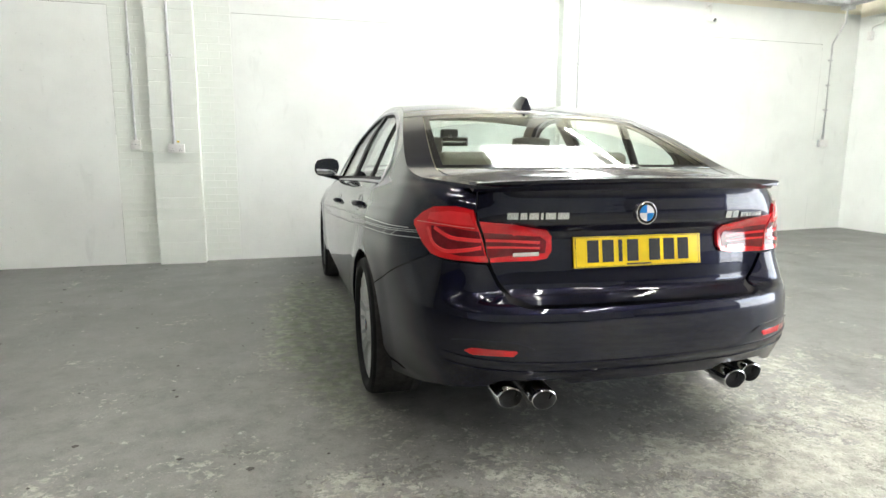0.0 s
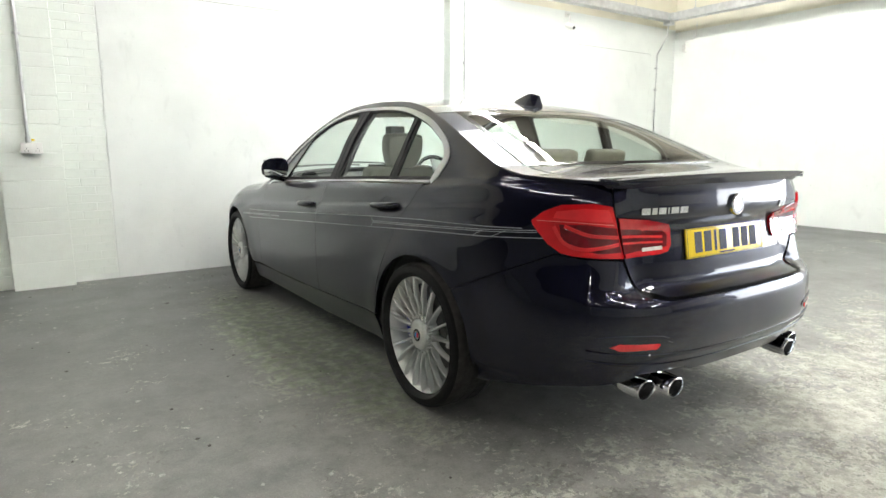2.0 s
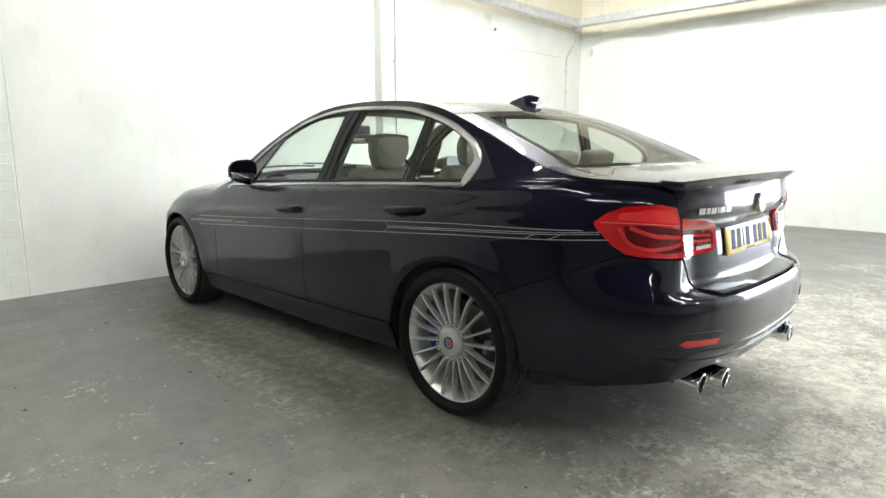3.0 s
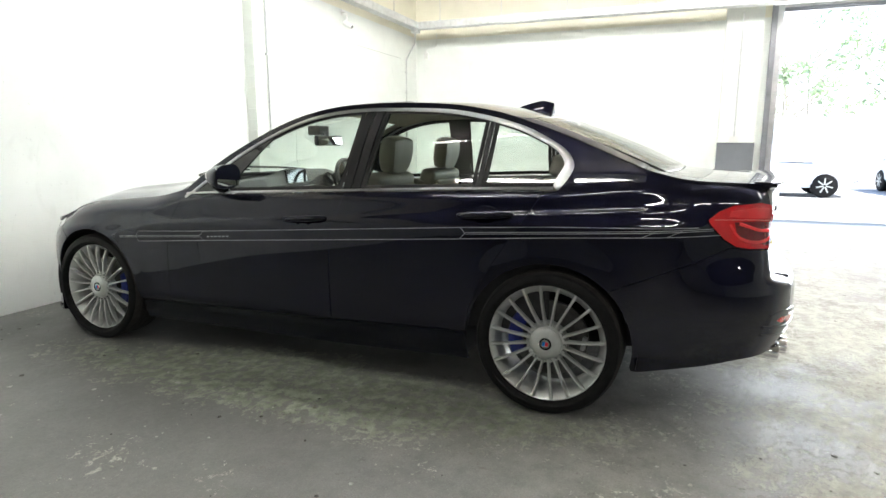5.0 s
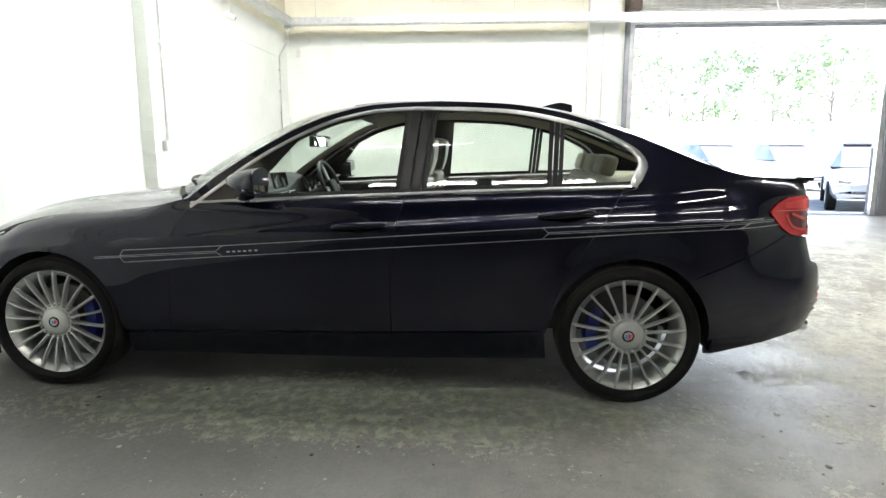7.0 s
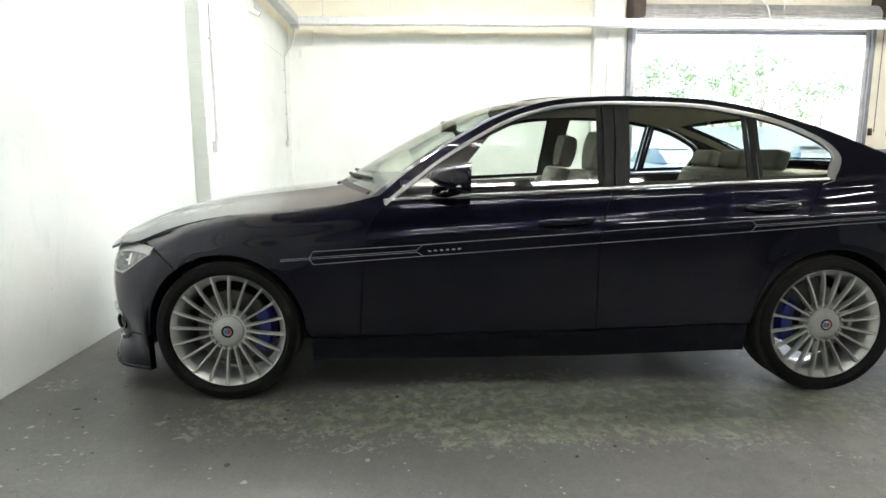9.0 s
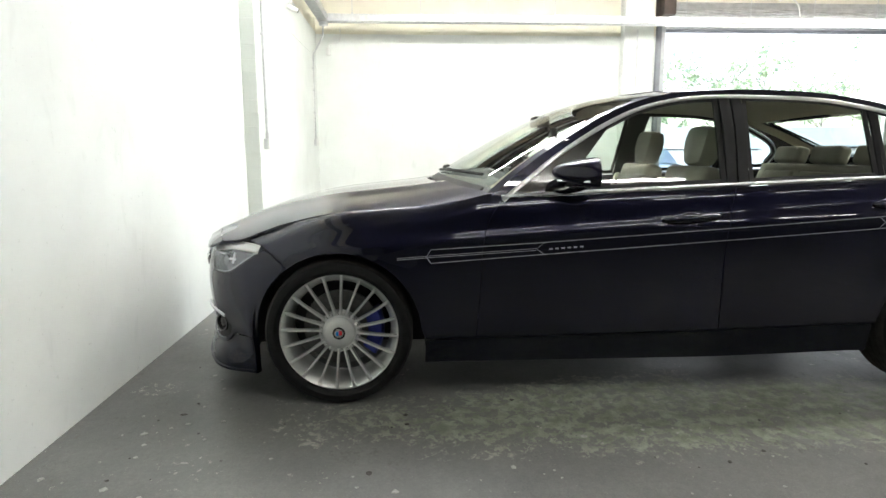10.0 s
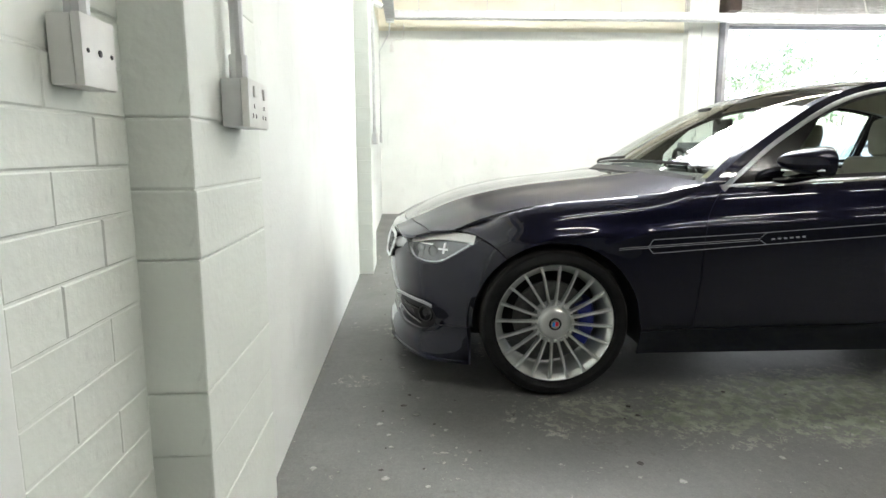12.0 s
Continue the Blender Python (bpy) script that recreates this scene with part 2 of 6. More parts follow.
M_REDB = mat("red_light_guide", (0.74, 0.025, 0.03), 0.10, 0.0, 0.6, noise_scale=20, vary=0.08)
M_REDD = mat("dark_red_lamp_interior", (0.13, 0.002, 0.006), 0.06, 0.0, 0.35, noise_scale=25, vary=0.3)
M_LAMPW = mat("pale_reversing_lens", (0.72, 0.62, 0.60), 0.12, 0.0, 1.0, noise_scale=40, vary=0.1)
M_YELLOW = mat("yellow_plate", (0.88, 0.62, 0.02), 0.22, 0.0, 0.6, noise_scale=25, vary=0.04)
M_BADGEB = mat("badge_blue_enamel", (0.02, 0.22, 0.62), 0.15, 0.0, 1.0, noise_scale=30, vary=0.05)
M_BADGER = mat("badge_red_enamel", (0.55, 0.03, 0.04), 0.2, 0.0, 1.0, noise_scale=30, vary=0.05)
M_BADGEW = mat("badge_white_enamel", (0.8, 0.8, 0.8), 0.15, 0.0, 1.0, noise_scale=30, vary=0.03)
M_STRIPE = mat("silver_stripe_film", (0.37, 0.38, 0.39), 0.35, 0.3, noise_scale=40, vary=0.1)
M_LEATHER = mat("beige_leather", (0.27, 0.25, 0.205), 0.5, noise_scale=14, vary=0.08, bump=0.5, bump_scale=260)
M_DASH = mat("dark_dashboard", (0.028, 0.028, 0.03), 0.65, noise_scale=40, vary=0.2, bump=0.4, bump_scale=500)
M_LINER = mat("beige_headliner", (0.40, 0.36, 0.29), 0.9, noise_scale=40, vary=0.07, bump=0.3, bump_scale=500)
M_SCREEN = mat("black_screen", (0.006, 0.006, 0.008), 0.08, 0.0, 0.5, noise_scale=20, vary=0.2)
M_BOWL = mat("grey_lamp_reflector", (0.36, 0.37, 0.38), 0.2, 0.7, noise_scale=25, vary=0.08)
M_MIRROR = mat("mirror_glass", (0.85, 0.87, 0.88), 0.01, 1.0)


# ---- helpers for meshes ----
def finish(ob, smooth=True, angle=35):
    me = ob.data
    if smooth:
        me.polygons.foreach_set("use_smooth", [True] * len(me.polygons))
        me.set_sharp_from_angle(angle=radians(angle))
    return ob


def part(name, bm, material, parent=None, label="", smooth=True, angle=35):
    """Links a bmesh as one mesh object under a thing or under a part."""
    me = bpy.data.meshes.new(name)
    bm.to_mesh(me)
    bm.free()
    me.materials.append(material)
    ob = new(name, me)
    if parent is not None:
        ob.parent = parent
    finish(ob, smooth, angle)
    return tagged(ob, label)


def again(name, ob, parent, m=None, material=None):
    """Another part that shares the mesh of ob."""
    o = new(name, ob.data)
    o.parent = parent
    if m is not None:
        o.matrix_basis = m
    return o


def box(x0, x1, y0, y1, z0, z1, bevel=0.0, bm=None, seg=2):
    own = bmesh.new()
    v = bmesh.ops.create_cube(own, size=1.0)["verts"]
    for p in v:
        p.co = Vector(((x0 + x1) / 2 + p.co.x * (x1 - x0), (y0 + y1) / 2 + p.co.y * (y1 - y0), (z0 + z1) / 2 + p.co.z * (z1 - z0)))
    if bevel:
        bmesh.ops.bevel(own, geom=own.edges[:], offset=bevel, segments=seg, affect="EDGES", profile=0.6)
    return join(bm, own) if bm is not None else own


def join(bm, own):
    me = bpy.data.meshes.new("tmp")
    own.to_mesh(me)
    own.free()
    bm.from_mesh(me)
    bpy.data.meshes.remove(me)
    return bm


def moved(bm, m):
    bmesh.ops.transform(bm, matrix=m, verts=bm.verts[:])
    return bm


def sweep(points, radius, n=10, bm=None, closed=False, flat=1.0):
    """A round (or flattened) bar along points."""
    own = bmesh.new()
    pts = [Vector(p) for p in points]
    rings = []
    for i, p in enumerate(pts):
        a = pts[i - 1] if (i or closed) else p
        c = pts[(i + 1) % len(pts)] if (i < len(pts) - 1 or closed) else p
        d = (c - a).normalized()
        side = d.cross(Vector((0, 0, 1)))
        side = side.normalized() if side.length > 1e-3 else Vector((1, 0, 0))
        up = side.cross(d).normalized()
        r = radius[i] if isinstance(radius, (list, tuple)) else radius
        rings.append([own.verts.new(p + side * (r * math.cos(k * math.tau / n)) + up * (r * flat * math.sin(k * math.tau / n))) for k in range(n)])
    for i in range(len(rings) - (0 if closed else 1)):
        a, c = rings[i], rings[(i + 1) % len(rings)]
        for k in range(n):
            own.faces.new((a[k], a[(k + 1) % n], c[(k + 1) % n], c[k]))
    if not closed:
        own.faces.new(rings[0][::-1])
        own.faces.new(rings[-1])
    bmesh.ops.recalc_face_normals(own, faces=own.faces[:])
    return join(bm, own) if bm is not None else own


def lathe(profile, n=48, axis="x", close=False):
    """Turns (along, radius) pairs about an axis."""
    bm = bmesh.new()
    rings = []
    for a, r in profile:
        ring = []
        for k in range(n):
            c, s = math.cos(k * math.tau / n) * r, math.sin(k * math.tau / n) * r
            ring.append(bm.verts.new({"x": (a, c, s), "y": (c, a, s), "z": (c, s, a)}[axis]))
        rings.append(ring)
    for i in range(len(rings) - (0 if close else 1)):
        a, c = rings[i], rings[(i + 1) % len(rings)]
        for k in range(n):
            bm.faces.new((a[k], a[(k + 1) % n], c[(k + 1) % n], c[k]))
    bmesh.ops.remove_doubles(bm, verts=bm.verts[:], dist=1e-6)
    bmesh.ops.recalc_face_normals(bm, faces=bm.faces[:])
    return bm


def curve(xs, ys):
    """A smooth function through a few design points (cubic, with limited slopes)."""
    xs, ys = np.array(xs, float), np.array(ys, float)
    h = np.diff(xs)
    d = np.diff(ys) / h
    m = np.zeros_like(ys)
    m[0], m[-1] = d[0], d[-1]
    for i in range(1, len(xs) - 1):
        m[i] = 0 if d[i - 1] * d[i] <= 0 else 3 * (h[i - 1] + h[i]) / ((2 * h[i] + h[i - 1]) / d[i - 1] + (h[i] + 2 * h[i - 1]) / d[i])

    def at(x):
        x = min(max(float(x), xs[0]), xs[-1])
        i = min(int(np.searchsorted(xs, x, "right")) - 1, len(xs) - 2)
        t = (x - xs[i]) / h[i]
        return float((2 * t**3 - 3 * t**2 + 1) * ys[i] + (t**3 - 2 * t**2 + t) * h[i] * m[i] + (-2 * t**3 + 3 * t**2) * ys[i + 1] + (t**3 - t**2) * h[i] * m[i + 1])

    return at


def smooth_path(points, n=8):
    """Catmull-Rom through points."""
    pts = [Vector(p) for p in points]
    out = []
    for i in range(len(pts) - 1):
        p0, p1, p2, p3 = pts[max(i - 1, 0)], pts[i], pts[i + 1], pts[min(i + 2, len(pts) - 1)]
        for k in range(n):
            t = k / n
            out.append(0.5 * ((2 * p1) + (p2 - p0) * t + (2 * p0 - 5 * p1 + 4 * p2 - p3) * t * t + (3 * p1 - p0 - 3 * p2 + p3) * t**3))
    return out + [pts[-1]]


def empty(name):
    return new(name)


# ---- room ----
WALL_Y, WEST, EAST, SOUTH, TOP = 3.92, -16.0, 6.45, -12.5, 4.6
PIL_Y, STEP_Y = 3.793, 3.893


def rise(x):
    """The floor climbs a little towards the roller door."""
    t = min(max((x - 1.8) / (EAST - 1.8), 0), 1)
    return 0.1 * t * t * (3 - 2 * t)


bm = bmesh.new()
xs = [WEST - 0.3] + [1.8 + (EAST - 1.8) * k / 12 for k in range(13)] + [EAST + 0.32]
ys = [SOUTH - 0.3, WALL_Y + 0.3]
grid = [[bm.verts.new((x, y, rise(x))) for y in ys] for x in xs]
for i in range(len(xs) - 1):
    bm.faces.new((grid[i][0], grid[i + 1][0], grid[i + 1][1], grid[i][1]))
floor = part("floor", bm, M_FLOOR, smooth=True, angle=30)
tagged(floor, "grey painted concrete floor worn to pale patches", "floor", kind="structure")


def structure(name, bm, material, label, category="wall", parent=None):
    return tagged(part(name, bm, material, parent, smooth=False), label, category, kind="structure")


wall_north = structure("wall_north", box(WEST - 0.3, EAST + 0.3, WALL_Y, WALL_Y + 0.3, -0.1, 3.0), M_WHITE, "white painted masonry wall with rendered infill panels")
structure("wall_north_upper", box(WEST - 0.3, EAST + 0.3, WALL_Y, WALL_Y + 0.3, 3.0, TOP), M_CREAM, "cream painted upper wall above the cable tray")
structure("wall_west", box(WEST - 0.3, WEST, SOUTH, WALL_Y, -0.1, TOP), M_GREYWALL, "plain grey painted wall")
structure("wall_south", box(WEST - 0.3, EAST + 0.3, SOUTH - 0.3, SOUTH, -0.1, TOP), M_WHITE, "plain white painted wall")
DOOR0, DOOR1, DOORZ = -1.52, -5.62, 3.155
structure("wall_east", box(EAST, EAST + 0.3, DOOR0, WALL_Y, -0.1, 2.965), M_WHITE, "white painted wall beside the roller door")
bm = box(EAST, EAST + 0.3, DOOR0, WALL_Y, 2.965, TOP)
box(EAST, EAST + 0.3, DOOR1, DOOR0, DOORZ, TOP, bm=bm)
box(EAST, EAST + 0.3, SOUTH, DOOR1, 1.17, TOP, bm=bm)
structure("wall_east_upper", bm, M_CREAM, "cream painted wall above and beside the roller door")
structure("wall_east_dado", box(EAST, EAST + 0.3, SOUTH, DOOR1, -0.1, 1.17), M_DADO, "dark grey painted lower wall")
structure("pillar_east", box(EAST - 0.17, EAST, -1.42, -0.94, 1.235, TOP, 0.008), M_WHITE, "white painted block pillar beside the roller door", "pillar")
structure("pillar_east_base", box(EAST - 0.174, EAST, -1.424, -0.936, 0.0, 1.235, 0.008), M_DADO, "dark grey painted foot of the block pillar", "pillar")
structure("ceiling", box(WEST - 0.3, EAST + 0.3, SOUTH - 0.3, WALL_Y + 0.3, TOP, TOP + 0.15), M_CEIL, "dull brown workshop ceiling", "ceiling")

# rendered infill panels, a few millimetres proud of the wall
wall_step = structure("wall_north_step", box(WEST, -2.46, STEP_Y, WALL_Y, 0.0, 2.99), M_BRICK, "white painted brick wall, a little forward of its neighbour")
for x0, x1, y0, z1 in ((WEST, -2.79, STEP_Y, 2.508), (-1.672, 1.79, WALL_Y, 2.508), (2.82, 5.84, WALL_Y, 2.585)):
    structure("render_panel", box(x0, x1, y0 - 0.007, y0, 0.0, z1, 0.003), M_WHITE, "smooth white rendered infill panel", "wall panel", wall_north)
    for bx in ((x0, x1, z1, z1 + 0.004), (x1, x1 + 0.0018, 1.30, z1), (x1, x1 + 0.0018, 0.02, 0.62)):
        part("panel_joint", box(bx[0], bx[1], y0 - 0.0055, y0 - 0.0005, bx[2], bx[3]), M_CRACK, wall_north)


def brick_mesh(w, h, d):
    """One brick face: a chamfered block whose back lies at y = 0."""
    c = 0.0026
    bm = bmesh.new()
    back = [bm.verts.new((sx * w / 2, 0, sz * h / 2)) for sx, sz in ((-1, -1), (1, -1), (1, 1), (-1, 1))]
    mid = [bm.verts.new((v.co.x, -d + c, v.co.z)) for v in back]
    front = [bm.verts.new((v.co.x - math.copysign(c, v.co.x), -d, v.co.z - math.copysign(c, v.co.z))) for v in back]
    for a, b2 in ((back, mid), (mid, front)):
        for k in range(4):
            bm.faces.new((a[k], a[(k + 1) % 4], b2[(k + 1) % 4], b2[k]))
    bm.faces.new(front)
    bmesh.ops.recalc_face_normals(bm, faces=bm.faces[:])
    me = bpy.data.meshes.new("brick")
    bm.to_mesh(me)
    bm.free()
    me.materials.append(M_BRICK)
    return me


def brickwork(parent, x0, x1, face, z1, course, length, z0=0.0):
    rng = random.Random(int((x0 + 9) * 100))
    meshes = {}
    for row in range(int(z1 / course)):
        x = x0 - (length / 2 if row % 2 else 0)
        while x < x1 - 0.02:
            a, b2 = max(x, x0), min(x + length, x1)
            if b2 - a > 0.03:
                w = round(b2 - a - 0.0015, 4)
                if w not in meshes:
                    meshes[w] = brick_mesh(w, course - 0.002, 0.004)
                o = new("brick", meshes[w])
                o.parent = parent
                o.matrix_basis = pose((a + b2) / 2, face + rng.uniform(0.0, 0.0022), z0 + (row + 0.5) * course, rng.uniform(-0.15, 0.15), rng.uniform(-0.25, 0.25), rng.uniform(-0.15, 0.15))
            x += length


def pilaster(x0, x1):
    ob = structure("pilaster", box(x0 + 0.004, x1 - 0.004, PIL_Y + 0.004, WALL_Y, 0.0, TOP), M_BRICK, "white painted block pilaster on the wall", "pilaster")
    return ob


def block_stack(parent, x0, x1, course):
    """The pilaster's blocks, single and double courses in turn, slightly uneven."""
    rng = random.Random(int((x0 + 9) * 50))
    meshes = {}
    for n in (1, 2):
        bm = box(-(x1 - x0) / 2, (x1 - x0) / 2, 0.0, WALL_Y - PIL_Y - 0.001, 0.0012, n * course - 0.0012, 0.0035)
        meshes[n] = bpy.data.meshes.new("block")
        bm.to_mesh(meshes[n])
        meshes[n].materials.append(M_BRICK)
    z = 0.0
    for n in [2, 2, 1, 1] + [2, 1, 1] * 12:
        if z + n * course > TOP:
            break
        o = new("block", meshes[n])
        o.parent = parent
        o.matrix_basis = pose((x0 + x1) / 2 + rng.uniform(-0.003, 0.003), PIL_Y + rng.uniform(-0.001, 0.003), z, 0, 0, rng.uniform(-0.2, 0.2))
        z += n * course


PIL_A = pilaster(-2.457, -2.02)
PIL_B = pilaster(1.95, 2.44)


# ---- fittings on the walls ----
def cable_tray():
    t = empty("cable_tray")
    z0, z1 = 3.052, 3.162
    part("tray_run", box(WEST + 0.1, 6.08, 3.66, 3.80, z0, z1, 0.006), M_GALV, t)
    part("tray_run", box(5.93, 6.08, SOUTH + 0.1, 3.655, z0, z1, 0.006), M_GALV, t)
    part("coupling", box(5.925, 6.085, DOOR0 - 0.05, DOOR0 + 0.01, z0 - 0.006, z1 + 0.006, 0.004), M_GALV, t)
    for k in range(15):
        y = 3.3 - k * 1.02
        bm = sweep([(6.0, y, z1), (6.0, y, TOP)], 0.005, 6)
        box(5.985, 6.015, y - 0.012, y + 0.012, z1, z1 + 0.03, bm=bm)
        box(5.926, 5.93, y - 0.02, y + 0.02, z1 - 0.035, z1 - 0.005, bm=bm)
        part("hanger_rod", bm, M_GALV, t)
    for k in range(18):
        x = 5.2 - k * 1.02
        part("hanger_rod", sweep([(x, 3.73, z1), (x, 3.73, TOP)], 0.005, 6), M_GALV, t)
    part("corner_drop", box(5.94, 6.06, 3.67, 3.79, z0 - 0.05, z0, 0.008), M_GALV, t)
    return tagged(t, "pale galvanised cable tray hung on thin rods along the walls", "cable tray")


cable_tray()


def wall_box(name, x, y, z, w, h, d, facing, label, category, conduit, radius, material, holes=(), cover=True):
    """A surface box on a wall, with its conduit. facing: the turn of its front about z (0 looks to -y)."""
    t = empty(name)
    t.matrix_world = pose(x, y, z, 0, 0, facing)
    part("back_box", box(-w / 2, w / 2, -d * 0.72, 0, -h / 2, h / 2, 0.004), M_WPLAST if material is None else material, t)
    part("cover_plate", box(-w / 2 - 0.001, w / 2 + 0.001, -d, -d * 0.72, -h / 2 - 0.001, h / 2 + 0.001, 0.003), M_WPLAST, t)
    for hx, hz, hr in holes:
        part("screw", moved(lathe([(-0.0005, 0.0), (-0.0005, hr), (0.003, hr), (0.003, 0)], 10, "y"), pose(hx, -d - 0.0005, hz)), M_MATT, t)
    bm = sweep(conduit, radius, 10)
    part("conduit", bm, M_GALV, t)
    part("conduit_collar", sweep([conduit[0], Vector(conduit[0]) + (Vector(conduit[1]) - Vector(conduit[0])).normalized() * 0.05], radius * 1.35, 10), M_GALV, t)
    for k in range(1, 4):
        p = Vector(conduit[0]).lerp(Vector(conduit[1]), 0.06 + k * 0.26)
        part("saddle_clip", box(p.x - radius * 2.2, p.x + radius * 2.2, -radius * 2.4, 0.0, p.z - 0.009, p.z + 0.009, 0.003), M_GALV, t)
    return tagged(t, label, category)


wall_box("blank_plate_box", -2.615, STEP_Y - 0.004, 1.2, 0.084, 0.086, 0.042, 0, "white blank electrical box with a conduit on the brick wall", "electrical box",
         [(0.0, -0.018, 0.04), (0.0, -0.018, 2.6)], 0.011, None, [(-0.03, 0, 0.003), (0.0, 0, 0.0045), (0.03, 0, 0.003)])
sock = wall_box("double_socket", -2.232, PIL_Y - 0.002, 1.165, 0.146, 0.086, 0.05, 0, "double switched wall socket on a metal box with conduit", "wall socket",
                [(-0.02, -0.02, 0.04), (-0.02, -0.02, 2.7)], 0.0125, M_GALV)
for sx in (-0.037, 0.037):
    part("switch", box(sx - 0.006, sx + 0.006, -0.054, -0.05, 0.012, 0.032, 0.001), M_WPLAST, sock)
    for dx, dz in ((0, -0.004), (-0.011, -0.022), (0.011, -0.022)):
        part("socket_hole", box(sx + dx - 0.0025, sx + dx + 0.0025, -0.0506, -0.05, dz - 0.004, dz + 0.004), M_MATT, sock)
part("warning_sticker", box(0.004, 0.026, -0.004, 0.0, 0.058, 0.074), M_YELLOW, sock, "small yellow sticker above the socket")
wall_box("double_socket", 2.15, PIL_Y - 0.002, 1.205, 0.146, 0.095, 0.05, 0, "double wall socket with conduit on the far pilaster", "wall socket",
         [(0.0, -0.02, 0.045), (0.0, -0.02, 2.9)], 0.0125, M_GALV)
wall_box("double_socket", 5.98, WALL_Y - 0.006, 1.285, 0.146, 0.095, 0.05, 0, "double wall socket with a conduit bent towards the cable tray", "wall socket",
         [(0.0, -0.02, 0.045), (0.0, -0.02, 1.30), (0.02, -0.17, 1.56), (0.02, -0.18, 1.77)], 0.0125, M_GALV)
wall_box("wall_switch", EAST - 0.172, -1.15, 1.28, 0.12, 0.09, 0.05, -90, "white socket with a thin conduit on the block pillar", "wall socket",
         [(0.0, -0.015, 0.04), (0.0, -0.015, 1.75)], 0.009, M_GALV)


def cctv():
    t = empty("security_camera")
    part("wall_bracket", sweep(smooth_path([(3.99, WALL_Y - 0.01, 2.95), (3.985, WALL_Y - 0.06, 2.95), (3.96, WALL_Y - 0.09, 2.88), (3.955, WALL_Y - 0.09, 2.82)], 5), 0.013, 8), M_WPLAST, t)
    part("base_plate", box(3.955, 4.025, WALL_Y - 0.012, WALL_Y, 2.92, 2.99, 0.004), M_WPLAST, t)
    part("housing", moved(lathe([(-0.07, 0.0), (-0.07, 0.028), (0.03, 0.034), (0.06, 0.03), (0.06, 0)], 20, "y"), pose(3.955, WALL_Y - 0.10, 2.785, 25, 0, 10)), M_WPLAST, t)
    part("lens", moved(lathe([(-0.004, 0.0), (-0.004, 0.022), (0.002, 0.024), (0.002, 0)], 16, "y"), pose(3.966, WALL_Y - 0.165, 2.755, 25, 0, 10)), M_SCREEN, t, "black glass lens")
    return tagged(t, "small white security camera with a dark lens on the wall", "security camera")


cctv()


def corner_cable():
    t = empty("sounder_box")
    part("housing", box(EAST - 0.06, EAST - 0.002, 3.69, 3.75, 2.64, 2.75, 0.008), M_WPLAST, t)
    part("cable", sweep(smooth_path([(EAST - 0.03, 3.72, 2.75), (EAST - 0.03, 3.70, 2.81), (EAST - 0.03, 3.58, 2.83), (EAST - 0.03, 3.535, 2.88), (EAST - 0.03, 3.53, 3.06)], 5), 0.008, 8), M_WPLAST, t)
    return tagged(t, "small white wall box with a looped white cable", "wall box")


corner_cable()


def roller_door():
    t = empty("roller_shutter_door")
    for y0, y1, y2 in ((DOOR0, DOOR0 - 0.07, DOOR0 - 0.15), (DOOR1 - 0.04, DOOR1 + 0.03, DOOR1 + 0.11)):
        part("steel_channel", box(EAST - 0.07, EAST + 0.06, min(y0, y1), max(y0, y1), 0.1, DOORZ + 0.05, 0.006), M_JAMB, t)
        part("guide_rail", box(EAST - 0.03, EAST + 0.05, min(y1, y2), max(y1, y2), 0.1, DOORZ + 0.05, 0.006), M_RAIL, t)
    for y0, y1 in ((DOOR0 - 0.17, DOOR0 + 0.02), (DOOR1 - 0.02, DOOR1 + 0.05)):
        part("head_plate", box(EAST - 0.34, EAST + 0.02, y0, y1, 3.24, 3.78, 0.01), M_DARKST, t)
    # the rolled curtain: curved slats lying close round the barrel
    zc, xc, r = 3.285, EAST - 0.13, 0.158
    for k in range(16):
        a = math.radians(62 + k * 13.5)
        part("slat", sweep([(xc + r * math.cos(a), DOOR1 + 0.08, zc + r * math.sin(a)), (xc + r * math.cos(a), DOOR0 - 0.18, zc + r * math.sin(a))], 0.0205, 8), M_SLAT, t)
    part("barrel", sweep([(xc, DOOR1 + 0.05, zc), (xc, DOOR0 - 0.17, zc)], 0.152, 20), M_SLAT, t)
    # what hangs below the roll: the last slats and the bottom rail
    for k in range(4):
        z = DOORZ - 0.075 + k * 0.045
        part("slat", box(EAST - 0.018, EAST + 0.018, DOOR1 + 0.1, DOOR0 - 0.15, z, z + 0.041, 0.008), M_SLAT, t)
    part("bottom_rail", box(EAST - 0.03, EAST + 0.03, DOOR1 + 0.1, DOOR0 - 0.15, DOORZ - 0.135, DOORZ - 0.078, 0.008), M_JAMB, t)
    part("pull_chain", sweep([(EAST - 0.1, DOOR1 - 0.14, 1.45), (EAST - 0.1, DOOR1 - 0.14, 3.2)], 0.006, 6), M_DARKST, t)
    part("chain_wheel", moved(lathe([(-0.02, 0.02), (-0.02, 0.07), (0.02, 0.07), (0.02, 0.02)], 16, "y", True), pose(EAST - 0.1, DOOR1 - 0.14, 3.2)), M_DARKST, t)
    part("chain_cleat", box(EAST - 0.03, EAST - 0.0, DOOR1 - 0.17, DOOR1 - 0.11, 1.40, 1.52, 0.005), M_DARKST, t)
    part("motor_cable", sweep(smooth_path([(EAST - 0.3, -3.35, 3.46), (EAST - 0.33, -3.50, 3.50), (EAST - 0.36, -3.62, 3.40), (EAST - 0.38, -3.66, 3.24), (EAST - 0.40, -3.70, 3.17)], 5), 0.012, 8), M_WPLAST, t)
    return tagged(t, "rolled-up grey steel roller shutter over an open doorway", "roller door", kind="structure")


roller_door()

